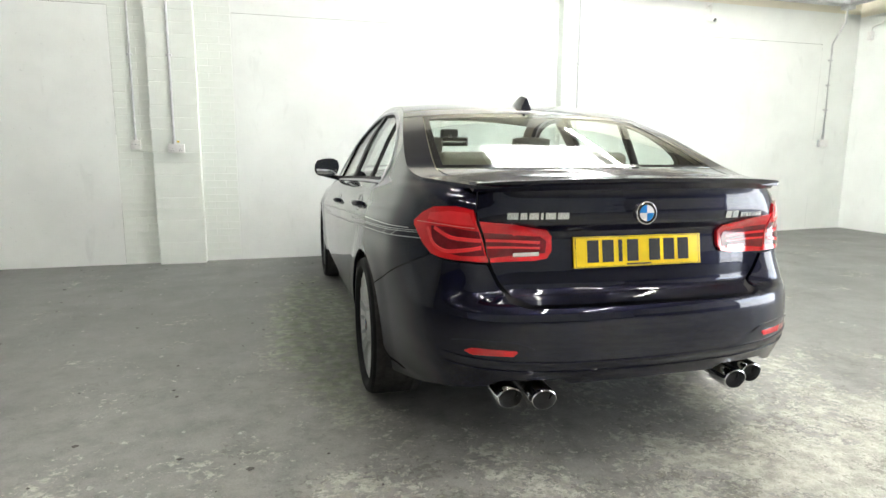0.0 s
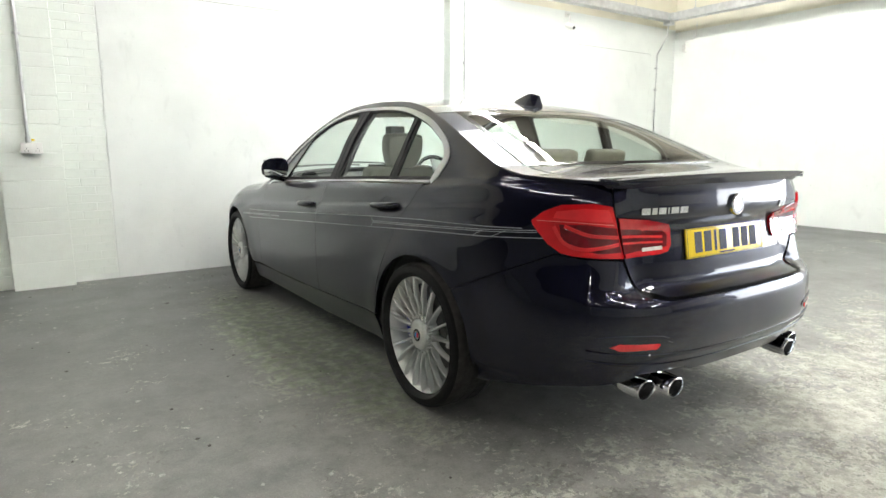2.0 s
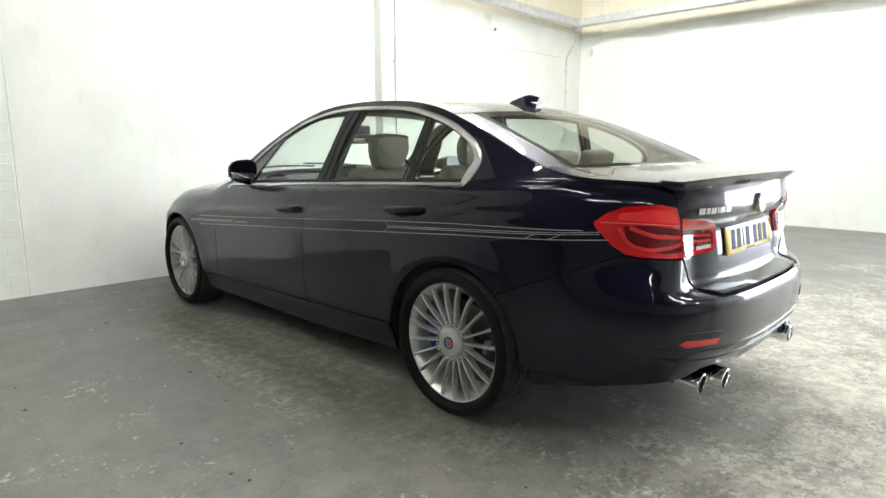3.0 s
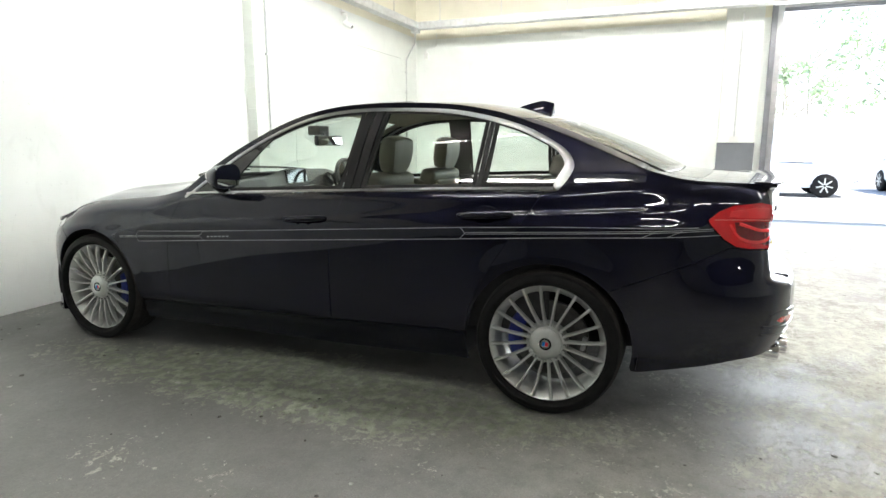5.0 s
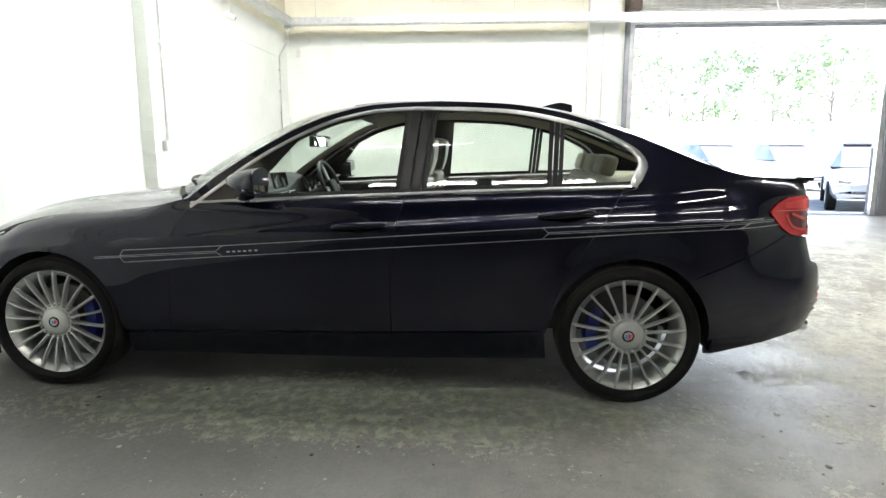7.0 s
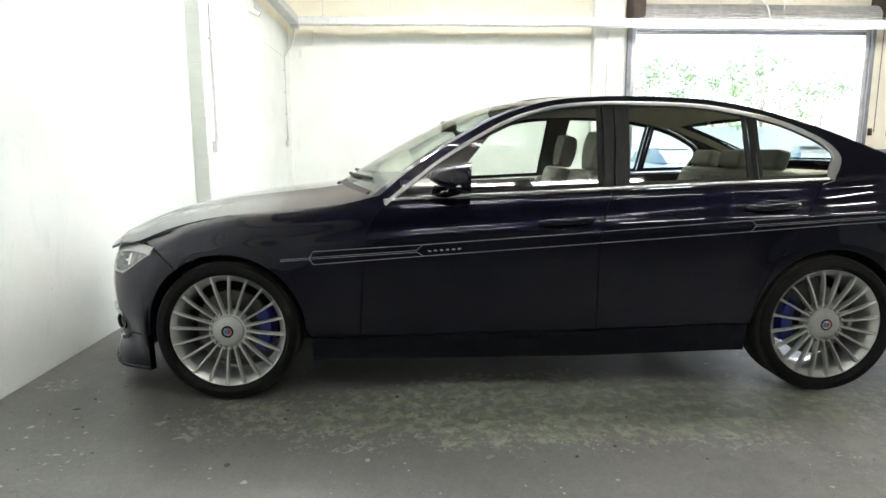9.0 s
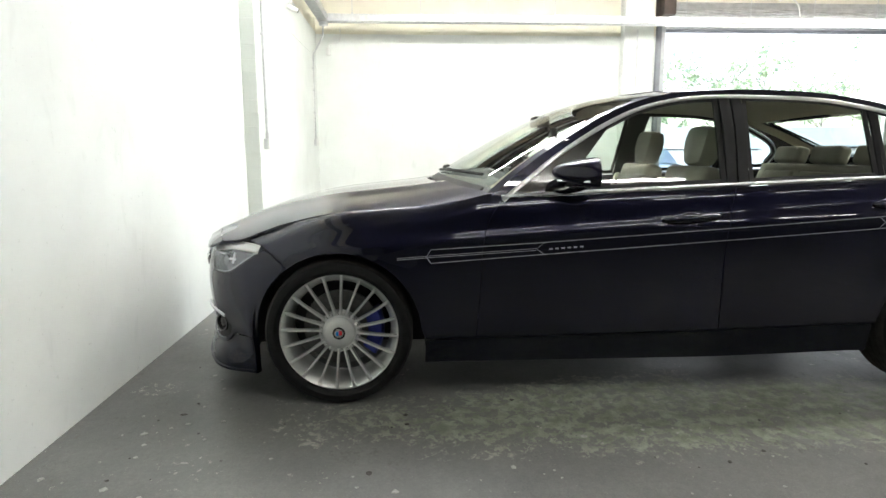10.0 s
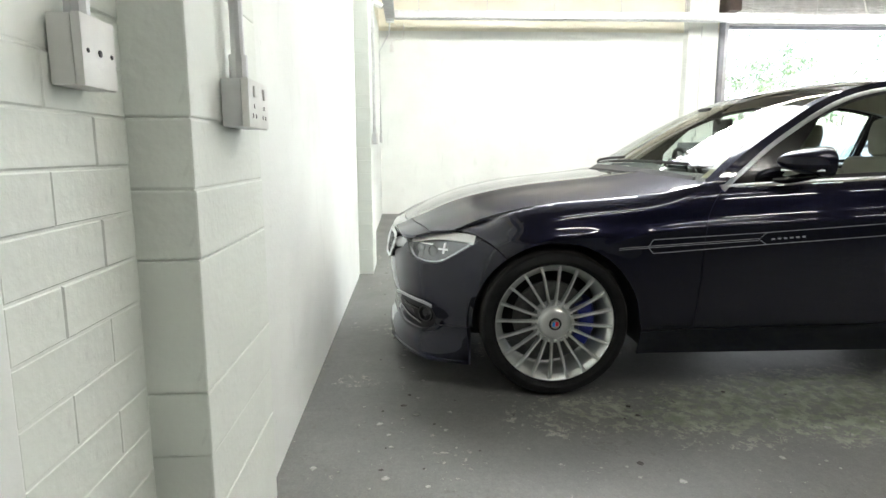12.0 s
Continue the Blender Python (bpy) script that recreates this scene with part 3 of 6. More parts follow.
t = empty("fire_call_point")
part("body", box(EAST - 0.05, EAST, -6.14, -6.05, 1.38, 1.47, 0.006), mat("red_plastic", (0.5, 0.03, 0.03), 0.35, noise_scale=30, vary=0.05), t)
part("glass_plate", box(EAST - 0.053, EAST - 0.05, -6.12, -6.07, 1.40, 1.45, 0.002), M_WPLAST, t)
tagged(t, "red fire alarm call point with white glass on the wall", "call point")


def batten(x, y, tubes, half, label):
    t = empty("fluorescent_light")
    t.matrix_world = pose(x, y, TOP - 0.03)
    part("housing", box(-half, half, -0.77, 0.77, -0.06, 0.03, 0.006), M_WPLAST, t)
    for sx in tubes:
        part("tube", sweep([(sx, -0.74, -0.085), (sx, 0.74, -0.085)], 0.016, 10), M_LIGHT, t, "glowing white tube")
        for sy in (-0.745, 0.745):
            part("tube_holder", box(sx - 0.018, sx + 0.018, sy - 0.012, sy + 0.012, -0.11, -0.05, 0.003), M_WPLAST, t)
    return tagged(t, label, "ceiling light", "ceiling lights")


single = batten(-4.4, 1.75, (0.0,), 0.022, "single-tube fluorescent ceiling light, switched on")
for x, y in ((-4.4, 0.05), (-3.0, 1.75), (-6.6, -1.6), (-6.6, -3.6), (-6.6, -5.6), (-6.6, -7.6)):
    copy_thing(single, pose(x, y, TOP - 0.03))
twin = batten(0.4, -0.5, (-0.035, 0.035), 0.07, "twin-tube fluorescent ceiling light, switched on")
for x, y in [(0.4, y) for y in (-5.9, -7.7, -4.1, -2.3)] + [(2.62, y) for y in (-5.9, -7.7, -2.3, -0.1, 1.45, 3.0)]:
    copy_thing(twin, pose(x, y, TOP - 0.03))


def rooflight(x0, x1, y0, y1):
    """A translucent roof sheet in a steel frame, bright with the sky above it."""
    t = empty("rooflight")
    part("sheet", box(x0, x1, y0, y1, TOP - 0.03, TOP - 0.004), M_SHEET, t, "translucent roof sheet bright with daylight")
    for a0, a1, b0, b1 in ((x0 - 0.05, x0, y0 - 0.05, y1 + 0.05), (x1, x1 + 0.05, y0 - 0.05, y1 + 0.05), (x0, x1, y0 - 0.05, y0), (x0, x1, y1, y1 + 0.05)):
        part("frame", box(a0, a1, b0, b1, TOP - 0.07, TOP, 0.006), M_WPLAST, t)
    return tagged(t, "white-framed translucent rooflight in the ceiling", "rooflight", kind="structure")


rooflight(0.75, 2.45, 0.5, 2.65)


# ---- the car: its surfaces ----
# Lengths run along y from the rear axle; the tail lies at -1.03 and the nose at 3.585.
PLAN = [(0, -1.03), (0.2, -1.027), (0.38, -1.012), (0.53, -0.982), (0.64, -0.935), (0.72, -0.865), (0.775, -0.77), (0.815, -0.64), (0.845, -0.45), (0.868, -0.2), (0.884, 0.1),
        (0.894, 0.6), (0.897, 1.2), (0.896, 1.8), (0.895, 2.4), (0.892, 2.8), (0.872, 3.05), (0.832, 3.2), (0.77, 3.31), (0.69, 3.395), (0.59, 3.455), (0.45, 3.51), (0.26, 3.555), (0, 3.58)]
pts = np.array([(p.x, p.y) for p in smooth_path([(x, y, 0) for x, y in PLAN], 24)])
ARC = np.r_[0, np.cumsum(np.hypot(*np.diff(pts, axis=0).T))]
PX, PY = pts.T
tan = np.gradient(pts, ARC, axis=0)
tan /= np.hypot(*tan.T)[:, None]
NX, NY = tan[:, 1], -tan[:, 0]


def sy(y):
    """The girth station of a place on the flank."""
    return float(np.interp(y, PY, ARC))


def sx(x, front=False):
    """The girth station of a distance from the middle, on the tail or the nose."""
    half = len(PX) // 2
    return float(np.interp(-x, -PX[half:], ARC[half:])) if front else float(np.interp(x, PX[:half], ARC[:half]))


belt = curve([-0.9, -0.45, 0.02, 0.6, 1.05, 1.6, 2.08, 2.4, 2.8, 3.2, 3.5], [1.025, 1.02, 1.004, 0.985, 0.966, 0.942, 0.918, 0.893, 0.858, 0.76, 0.69])
side_in = curve([0.10, 0.17, 0.24, 0.285, 0.315, 0.40, 0.52, 0.64, 0.745, 0.79, 0.845, 0.90, 0.94, 0.96, 0.97], [0.10, 0.07, 0.045, 0.036, 0.018, 0.006, 0.001, 0.0, 0.002, 0.004, 0.022, 0.040, 0.054, 0.062, 0.068])
rear_in = curve([0.15, 0.25, 0.33, 0.40, 0.44, 0.5, 0.58, 0.62, 0.64, 0.655, 0.68, 0.74, 0.80, 0.86, 0.885, 0.905, 0.945, 1.0, 1.035, 1.07],
                [0.15, 0.10, 0.055, 0.022, 0.006, 0.0, 0.002, 0.010, 0.028, 0.095, 0.114, 0.117, 0.124, 0.133, 0.124, 0.104, 0.096, 0.102, 0.098, 0.12])
corner_in = curve([0.15, 0.25, 0.33, 0.42, 0.5, 0.6, 0.64, 0.68, 0.76, 0.84, 0.92, 0.98, 1.02, 1.05], [0.12, 0.075, 0.04, 0.01, 0.0, 0.006, 0.014, 0.026, 0.050, 0.062, 0.07, 0.082, 0.105, 0.14])
nose_in = curve([0.10, 0.13, 0.17, 0.24, 0.30, 0.40, 0.50, 0.58, 0.64, 0.69, 0.73, 0.78], [0.06, 0.0, 0.0, 0.03, 0.035, 0.012, 0.004, 0.010, 0.025, 0.045, 0.085, 0.17])


wing_edge = curve([2.10, 2.29, 2.55, 2.81, 3.05, 3.16, 3.265], [0.95, 0.905, 0.878, 0.856, 0.806, 0.768, 0.730])


def step(a, b, x):
    t = min(max((x - a) / (b - a), 0), 1)
    return t * t * (3 - 2 * t)


def skin(s, z, out=0.0):
    """A place on the left half of the body: girth station, height, and a distance proud of the skin."""
    if s < 0 or s > ARC[-1]:
        p = skin(-s if s < 0 else 2 * ARC[-1] - s, z, out)
        return Vector((-p.x, p.y, p.z))
    x, y = np.interp(s, ARC, PX), np.interp(s, ARC, PY)
    nx, ny = np.interp(s, ARC, NX), np.interp(s, ARC, NY)
    b = belt(y)
    zz = z - (b - 0.96) * step(0.45, 0.8, z)
    d = side_in(zz) if z < b else 0.062 + 0.008 * step(0, 0.02, z - b) + (z - b) * (0.44 + 0.10 * step(0.2, 0.45, z - b))
    # corners of the tail and the nose
    wc = step(-0.42, -0.78, y)
    d = d * (1 - wc) + corner_in(z) * wc
    wr = step(0.75, 0.49, x) if y < 0 else 0
    d = d * (1 - wr) + rear_in(z) * wr
    wf = step(3.0, 3.36, y)
    d = d * (1 - wf) + nose_in(z) * wf
    # ahead of the front wheel the lower edge runs on without the sill's undercut
    if y > 2.85 and z < 0.45:
        d += (0.010 - d) * step(2.85, 3.05, y) * step(3.36, 3.18, y) * step(0.45, 0.38, z)
    # the shoulders roll over towards the windows and the bonnet
    if 2.15 < y < 3.3:
        q = min(max((z - wing_edge(min(y, 3.265)) + 0.07) / 0.07, 0.0), 1.15)
        d += 0.048 * q * q * step(2.15, 2.42, y) * step(3.3, 3.05, y)
    if -0.4 < y < 2.4:
        q = min(max((z - b + 0.032) / 0.032, 0.0), 1.0)
        d += 0.011 * q * q * step(-0.4, 0.1, y) * step(2.4, 2.1, y)
    # the fold along the flank, dying out over the front wheel
    if -0.62 < y < 2.8:
        zc = 0.8835 - 0.0665 * (y - 0.40) - 0.31 * max(0.0, y - 2.2) ** 2
        d += 0.0045 * step(zc - 0.002, zc + 0.0085, z) * (1 - step(zc + 0.025, zc + 0.10, z)) * step(-0.62, -0.3, y) * step(2.78, 2.5, y)
    # swollen lips round the wheels
    for cy in (0.0, 2.81):
        r = math.hypot(y - cy, z - 0.327)
        if 0.36 < r < 0.5:
            d -= 0.009 * step(0.5, 0.38, r)
    d -= out
    return Vector((-(x + nx * -d), y + ny * -d, z))


def panel_mesh(poly, out=0.0, ds=0.045, dz=0.035, gap=0.0011, edge=0.014, tilt=0.0):
    """A panel: a polygon in girth and height, laid on the skin, with turned-in edges."""
    p = [Vector(q) for q in poly]
    area = sum(p[i].x * p[(i + 1) % len(p)].y - p[(i + 1) % len(p)].x * p[i].y for i in range(len(p)))
    if area < 0:
        p.reverse()
    q = []
    for i in range(len(p)):
        a, b, c = p[i - 1], p[i], p[(i + 1) % len(p)]
        n1, n2 = (b - a).normalized(), (c - b).normalized()
        m1, m2 = Vector((-n1.y, n1.x)), Vector((-n2.y, n2.x))
        k = 1 + m1.dot(m2)
        q.append(b + (m1 + m2) / max(k, 0.6) * gap)
    bm = bmesh.new()
    bm.faces.new([bm.verts.new((v.x, v.y, 0)) for v in q])
    s0, s1 = min(v.x for v in q), max(v.x for v in q)
    z0, z1 = min(v.y for v in q), max(v.y for v in q)
    lean = tilt * (s1 - s0) / 2
    for lo, hi, stepsize, axis in ((s0, s1, ds, 0), (z0 - lean, z1 + lean, dz, 1)):
        n = max(1, int((hi - lo) / stepsize))
        for k in range(1, n):
            co, no = Vector((0, 0, 0)), Vector((0, 0, 0))
            co[axis], no[axis] = lo + (hi - lo) * k / n, 1
            if axis and tilt:
                co.x, no.x = (s0 + s1) / 2, tilt
            bmesh.ops.bisect_plane(bm, geom=bm.verts[:] + bm.edges[:] + bm.faces[:], dist=1e-5, plane_co=co, plane_no=no)
    flat = {v: (v.co.x, v.co.y) for v in bm.verts}
    rim = [e for e in bm.edges if e.is_boundary]
    bmesh.ops.triangulate(bm, faces=[f for f in bm.faces if len(f.verts) > 4])
    made = bmesh.ops.extrude_edge_only(bm, edges=rim)["geom"]
    low = [v for v in made if isinstance(v, bmesh.types.BMVert)]
    inner = {v: (v.co.x, v.co.y) for v in low}
    for v, (a, b) in flat.items():
        v.co = skin(a, b, out)
    for v, (a, b) in inner.items():
        v.co = skin(a, b, out - edge)
    bmesh.ops.recalc_face_normals(bm, faces=bm.faces[:])
    # the skin faces away from the car's middle
    f = max((f for f in bm.faces), key=lambda f: f.calc_area())
    if f.normal.dot(f.calc_center_median() - Vector((0, min(max(f.calc_center_median().y, 0), 2.8), 0.6))) < 0:
        bmesh.ops.reverse_faces(bm, faces=bm.faces[:])
    return bm


def arc(cy, r, a0, a1, n=18, cz=0.327):
    """Points of a wheel arch, in girth and height."""
    return [(sy(cy + r * math.cos(math.radians(a0 + (a1 - a0) * k / n))), cz + r * math.sin(math.radians(a0 + (a1 - a0) * k / n))) for k in range(n + 1)]


def line(points, n=6):
    """A smoothed line through (y, z) points of the flank, in girth and height."""
    return [(sy(p.x), p.y) for p in smooth_path([(a, b, 0) for a, b in points], n)]


MIRROR = Matrix.Diagonal((-1, 1, 1, 1))
car = empty("car")
tagged(car, "dark navy saloon car with silver pinstripes, parked nose to the wall", "car")


def pair(name, bm, material, label="", parent=None, angle=35):
    """A part on the left flank and its mirror image on the right."""
    a = part(name, bm, material, parent or car, label, angle=angle)
    b = again(name, a, car, MIRROR)
    if label:
        tagged(b, label)
    return a, b


# lines shared by neighbouring panels
FRONT_CUT = [(2.075, 0.925), (2.135, 0.84), (2.172, 0.72), (2.185, 0.5), (2.2, 0.298)]
MID_CUT = [(1.035, 0.966), (1.07, 0.86), (1.097, 0.72), (1.105, 0.5), (1.102, 0.324)]
REAR_CUT = [(0.035, 1.003), (0.12, 0.87), (0.21, 0.735), (0.295, 0.60), (0.352, 0.47), (0.375, 0.345)]
belt_line = lambda y0, y1, n=16: [(sy(y0 + (y1 - y0) * k / n), belt(y0 + (y1 - y0) * k / n)) for k in range(n + 1)]

front_door = pair("front_door", panel_mesh(line(FRONT_CUT) + line(MID_CUT[::-1]) + belt_line(1.035, 2.075)[1:-1], dz=0.009, gap=0.0017, tilt=0.0665), M_PAINT)
rear_door = pair("rear_door", panel_mesh(line(MID_CUT) + line(REAR_CUT[::-1]) + belt_line(0.035, 1.035)[1:-1], dz=0.009, gap=0.0017, tilt=0.0665), M_PAINT)

# the front wing, up to the bonnet's shut line
WING_TOP = [(2.10, 0.95), (2.29, 0.905), (2.55, 0.878), (2.81, 0.856), (3.05, 0.806), (3.16, 0.768), (3.265, 0.730)]
ARCH = 0.366
a0 = math.degrees(math.asin((0.298 - 0.327) / ARCH))
wing = line(FRONT_CUT) + [(sy(2.42), 0.292)] + arc(2.81, ARCH, 180 - a0, 54)[1:] + line([(3.055, 0.655), (3.10, 0.685), (3.134, 0.702)], 3) + line([(3.17, 0.716), (3.22, 0.725)], 2) + line(WING_TOP[::-1])
pair("front_wing", panel_mesh(wing, dz=0.009, tilt=0.0665), M_PAINT)

# sills
pair("sill", panel_mesh([(sy(2.43), 0.175), (sy(2.425), 0.285), (sy(2.2), 0.294), (sy(1.1), 0.320), (sy(0.385), 0.341), (sy(0.372), 0.20), (sy(1.1), 0.178)]), M_PAINT)

# roof edge, from the foot of the windscreen pillar to the tail: the line where sides meet the roof, screens and decks
EDGE_Y = [2.13, 2.0, 1.86, 1.72, 1.59, 1.45, 1.30, 1.15, 0.9, 0.6, 0.34, 0.08, -0.05, -0.18, -0.315, -0.42, -0.576, -0.78, -0.88]
EDGE_Z = [0.925, 1.035, 1.132, 1.216, 1.288, 1.346, 1.386, 1.405, 1.413, 1.401, 1.362, 1.283, 1.236, 1.182, 1.126, 1.087, 1.056, 1.046, 1.042]
MID_Y = [2.37, 2.22, 2.05, 1.885, 1.73, 1.555, 1.38, 1.21, 0.9, 0.57, 0.27, -0.02, -0.15, -0.28, -0.41, -0.51, -0.63, -0.80, -0.93]
MID_Z = [0.985, 1.075, 1.175, 1.262, 1.334, 1.388, 1.418, 1.432, 1.437, 1.427, 1.388, 1.305, 1.255, 1.20, 1.14, 1.088, 1.073, 1.064, 1.055]
K = list(range(len(EDGE_Y)))
ey, ez, my, mz = curve(K, EDGE_Y), curve(K, EDGE_Z), curve(K, MID_Y), curve(K, MID_Z)


def top(v, u, out=0.0):
    """A place on the upper body: v along from the windscreen's foot to the tail, u across from -1 (left) to 1."""
    y, z = ey(v), ez(v)
    e = skin(sy(y), z)
    w = 1 - abs(u) ** 2.6
    p = Vector((e.x * abs(u), y + (my(v) - y) * w, z + (mz(v) - z) * w))
    p.x = p.x * (1 if u < 0 else -1)
    p.z += out
    return p


def pane(v, u, out=0.0):
    """The rear window's even sweep, through its top, middle and foot."""
    t = (v - 10.6) / 4.4
    a, b, c = top(10.6, u), top(12.8, u), top(15.0, u)
    p = a * ((1 - t) * (1 - 2 * t)) + b * (4 * t * (1 - t)) + c * (t * (2 * t - 1))
    p.z += out
    return p


def loft(v0, v1, u0, u1, nv, nu, out=0.0, edge=0.012, shape=None, place=None):
    """A sheet of the upper body between two stations."""
    bm = bmesh.new()
    rows = []
    for i in range(nv + 1):
        v = v0 + (v1 - v0) * i / nv
        a, b = (shape(v) if shape else (u0, u1))
        rows.append([bm.verts.new((place or top)(v, a + (b - a) * k / nu, out)) for k in range(nu + 1)])
    for i in range(nv):
        for k in range(nu):
            bm.faces.new((rows[i][k], rows[i][k + 1], rows[i + 1][k + 1], rows[i + 1][k]))
    bmesh.ops.recalc_face_normals(bm, faces=bm.faces[:])
    if sum(f.normal.z for f in bm.faces) < 0:
        bmesh.ops.reverse_faces(bm, faces=bm.faces[:])
    if edge:
        rim = [e for e in bm.edges if e.is_boundary]
        bm.normal_update()
        made = bmesh.ops.extrude_edge_only(bm, edges=rim)["geom"]
        for v in made:
            if isinstance(v, bmesh.types.BMVert):
                v.co.z -= edge
    return bm


roof = part("roof", loft(5.25, 10.55, -1, 1, 34, 30), M_PAINT, car)
part("sunroof_panel", loft(5.9, 8.0, -0.62, 0.62, 14, 18, 0.003, 0.004), M_BLACK, roof, "glossy black glass sunroof panel")
part("windscreen", loft(0.25, 5.2, -0.955, 0.955, 26, 26, 0.001, 0.005), M_GLASS, car, "clear tinted windscreen")
rear_window = part("rear_window", loft(10.6, 15.0, -0.88, 0.88, 26, 26, 0.001, 0.005, lambda v: (-0.86, 0.86), pane), M_GLASS, car, "sloping tinted rear window")
# body-coloured pillars beside the screens, and black borders round the glass
for u0, u1 in ((-1, -0.957), (0.957, 1)):
    part("windscreen_pillar", loft(0.0, 5.22, u0, u1, 26, 3), M_PAINT, car)
for u0, u1 in ((-1, -0.862), (0.862, 1)):
    part("rear_pillar", loft(10.58, 15.9, u0, u1, 28, 4), M_PAINT, car)
part("cowl", loft(0.0, 0.25, -0.9, 0.9, 3, 20, 0.0), M_MATT, car, "black plastic cowl below the windscreen")
for side in (-1, 1):
    part("glass_border", loft(10.62, 14.98, side * 0.82, side * 0.858, 26, 2, 0.0025, 0.002, None, pane), M_BLACK, rear_window)
part("glass_border", loft(10.62, 10.95, -0.82, 0.82, 3, 20, 0.0025, 0.002, None, pane), M_BLACK, rear_window)
part("glass_border", loft(14.78, 14.97, -0.82, 0.82, 2, 20, 0.0025, 0.002, None, pane), M_BLACK, rear_window)

# boot lid: deck and rear face
boot = part("boot_lid", loft(15.04, 18.0, -0.85, 0.85, 22, 30), M_PAINT, car)
for u0, u1 in ((-1, -0.855), (0.855, 1)):
    part("rear_shoulder", loft(15.92, 18.0, u0, u1, 12, 5), M_PAINT, car)

# the rear quarter with the pillar behind the doors
CHROME = [(2.085, 0.917), (1.96, 1.012), (1.845, 1.100), (1.715, 1.183), (1.58, 1.258), (1.44, 1.320), (1.30, 1.358), (1.16, 1.378), (0.95, 1.386), (0.604, 1.374), (0.40, 1.346),
          (0.20, 1.296), (0.06, 1.238), (-0.04, 1.178), (-0.082, 1.115), (-0.06, 1.055), (-0.022, 1.006)]
edge_pts = lambda k0, k1, n=60: [(sy(ey(k0 + (k1 - k0) * i / n)), ez(k0 + (k1 - k0) * i / n)) for i in range(n + 1)]
chrome_out = [(p.x, p.y) for p in smooth_path([(a, b, 0) for a, b in CHROME], 6)]
k_end = 16.85
quarter = [(sy(a), b) for a, b in chrome_out[::-1]][:1] + [(sy(a), b) for a, b in chrome_out[::-1]][1:] + edge_pts(0.0, k_end, 90)[1:]
quarter += [(sx(0.66), 1.03), (sx(0.656), 0.955)] + [(sx(0.69), 0.83), (sy(-0.80), 0.785), (sy(-0.74), 0.792)] + line([(-0.74, 0.792), (-0.62, 0.742), (-0.45, 0.672), (-0.257, 0.590)], 5)[1:]
a1 = math.degrees(math.atan2(0.590 - 0.327, -0.257))
quarter += arc(0.0, ARCH, a1, math.degrees(math.atan2(0.345 - 0.327, 0.377)))[1:-1] + line(REAR_CUT[::-1])[1:-1]
pair("rear_quarter", panel_mesh(quarter, ds=0.04, dz=0.0105, tilt=0.0665), M_PAINT)

# rear bumper, left half and right half joined in the middle
bump = [(sy(-0.257), 0.587)] + line([(-0.257, 0.587), (-0.45, 0.669), (-0.62, 0.739), (-0.74, 0.789)], 5)[1:] + [(sy(-0.80), 0.78), (sx(0.69), 0.775), (sx(0.609), 0.768), (sx(0.562), 0.688), (sx(0.52), 0.646), (sx(0.45), 0.631), (0.0, 0.629)]
bump += [(0.0, 0.345), (sx(0.30), 0.35), (sx(0.34), 0.372), (sx(0.545), 0.37), (sx(0.60), 0.345), (sy(-0.80), 0.315), (sy(-0.66), 0.28), (sy(-0.40), 0.235), (sy(-0.365), 0.236)]
bump += arc(0.0, ARCH, 180 + math.degrees(math.asin((0.327 - 0.236) / ARCH)), math.degrees(math.atan2(0.587 - 0.327, -0.257)))[1:-1]
whole = lambda half, mid=0.0: [q for q in half if abs(q[0] - mid) > 0.01] + [(2 * mid - a, b) for a, b in half[::-1] if abs(a - mid) > 0.01]
k0 = [i for i, q in enumerate(bump) if q[0] == 0.0]
bump = bump[k0[1]:] + bump[: k0[0] + 1]
rear_bumper = part("rear_bumper", panel_mesh(whole(bump), gap=0.001, ds=0.022, dz=0.011), M_PAINT, car)
tail = [(0.0, 0.638), (sx(0.44), 0.640), (sx(0.51), 0.656), (sx(0.555), 0.700), (sx(0.598), 0.776), (sx(0.628), 0.86), (sx(0.651), 0.95), (sx(0.655), 1.03), (0.0, 1.036)]
part("tailgate_skin", panel_mesh(whole(tail), gap=0.001, ds=0.03, dz=0.014), M_PAINT, boot)

# bonnet: from the nose to the cowl, between the wing tops
wing_z = curve([a for a, _ in WING_TOP] + [3.352, 3.382, 3.452, 3.50], [b for _, b in WING_TOP] + [0.721, 0.710, 0.686, 0.672])
mid_z = curve([2.12, 2.45, 2.6, 2.85, 3.14, 3.30, 3.42, 3.50, 3.56], [1.0, 0.972, 0.957, 0.930, 0.873, 0.820, 0.760, 0.718, 0.69])


def hood(y, u, reach):
    e = skin(sy(y), wing_z(y))
    w = 1 - abs(u) ** 2.05
    yy = y + reach * w
    return Vector((e.x * abs(u) * (1 if u < 0 else -1), yy, e.z + (mid_z(yy) - e.z) * w + 0.012 * math.exp(-((abs(u) - 0.55) / 0.08) ** 2) * step(0, 0.3, w)))


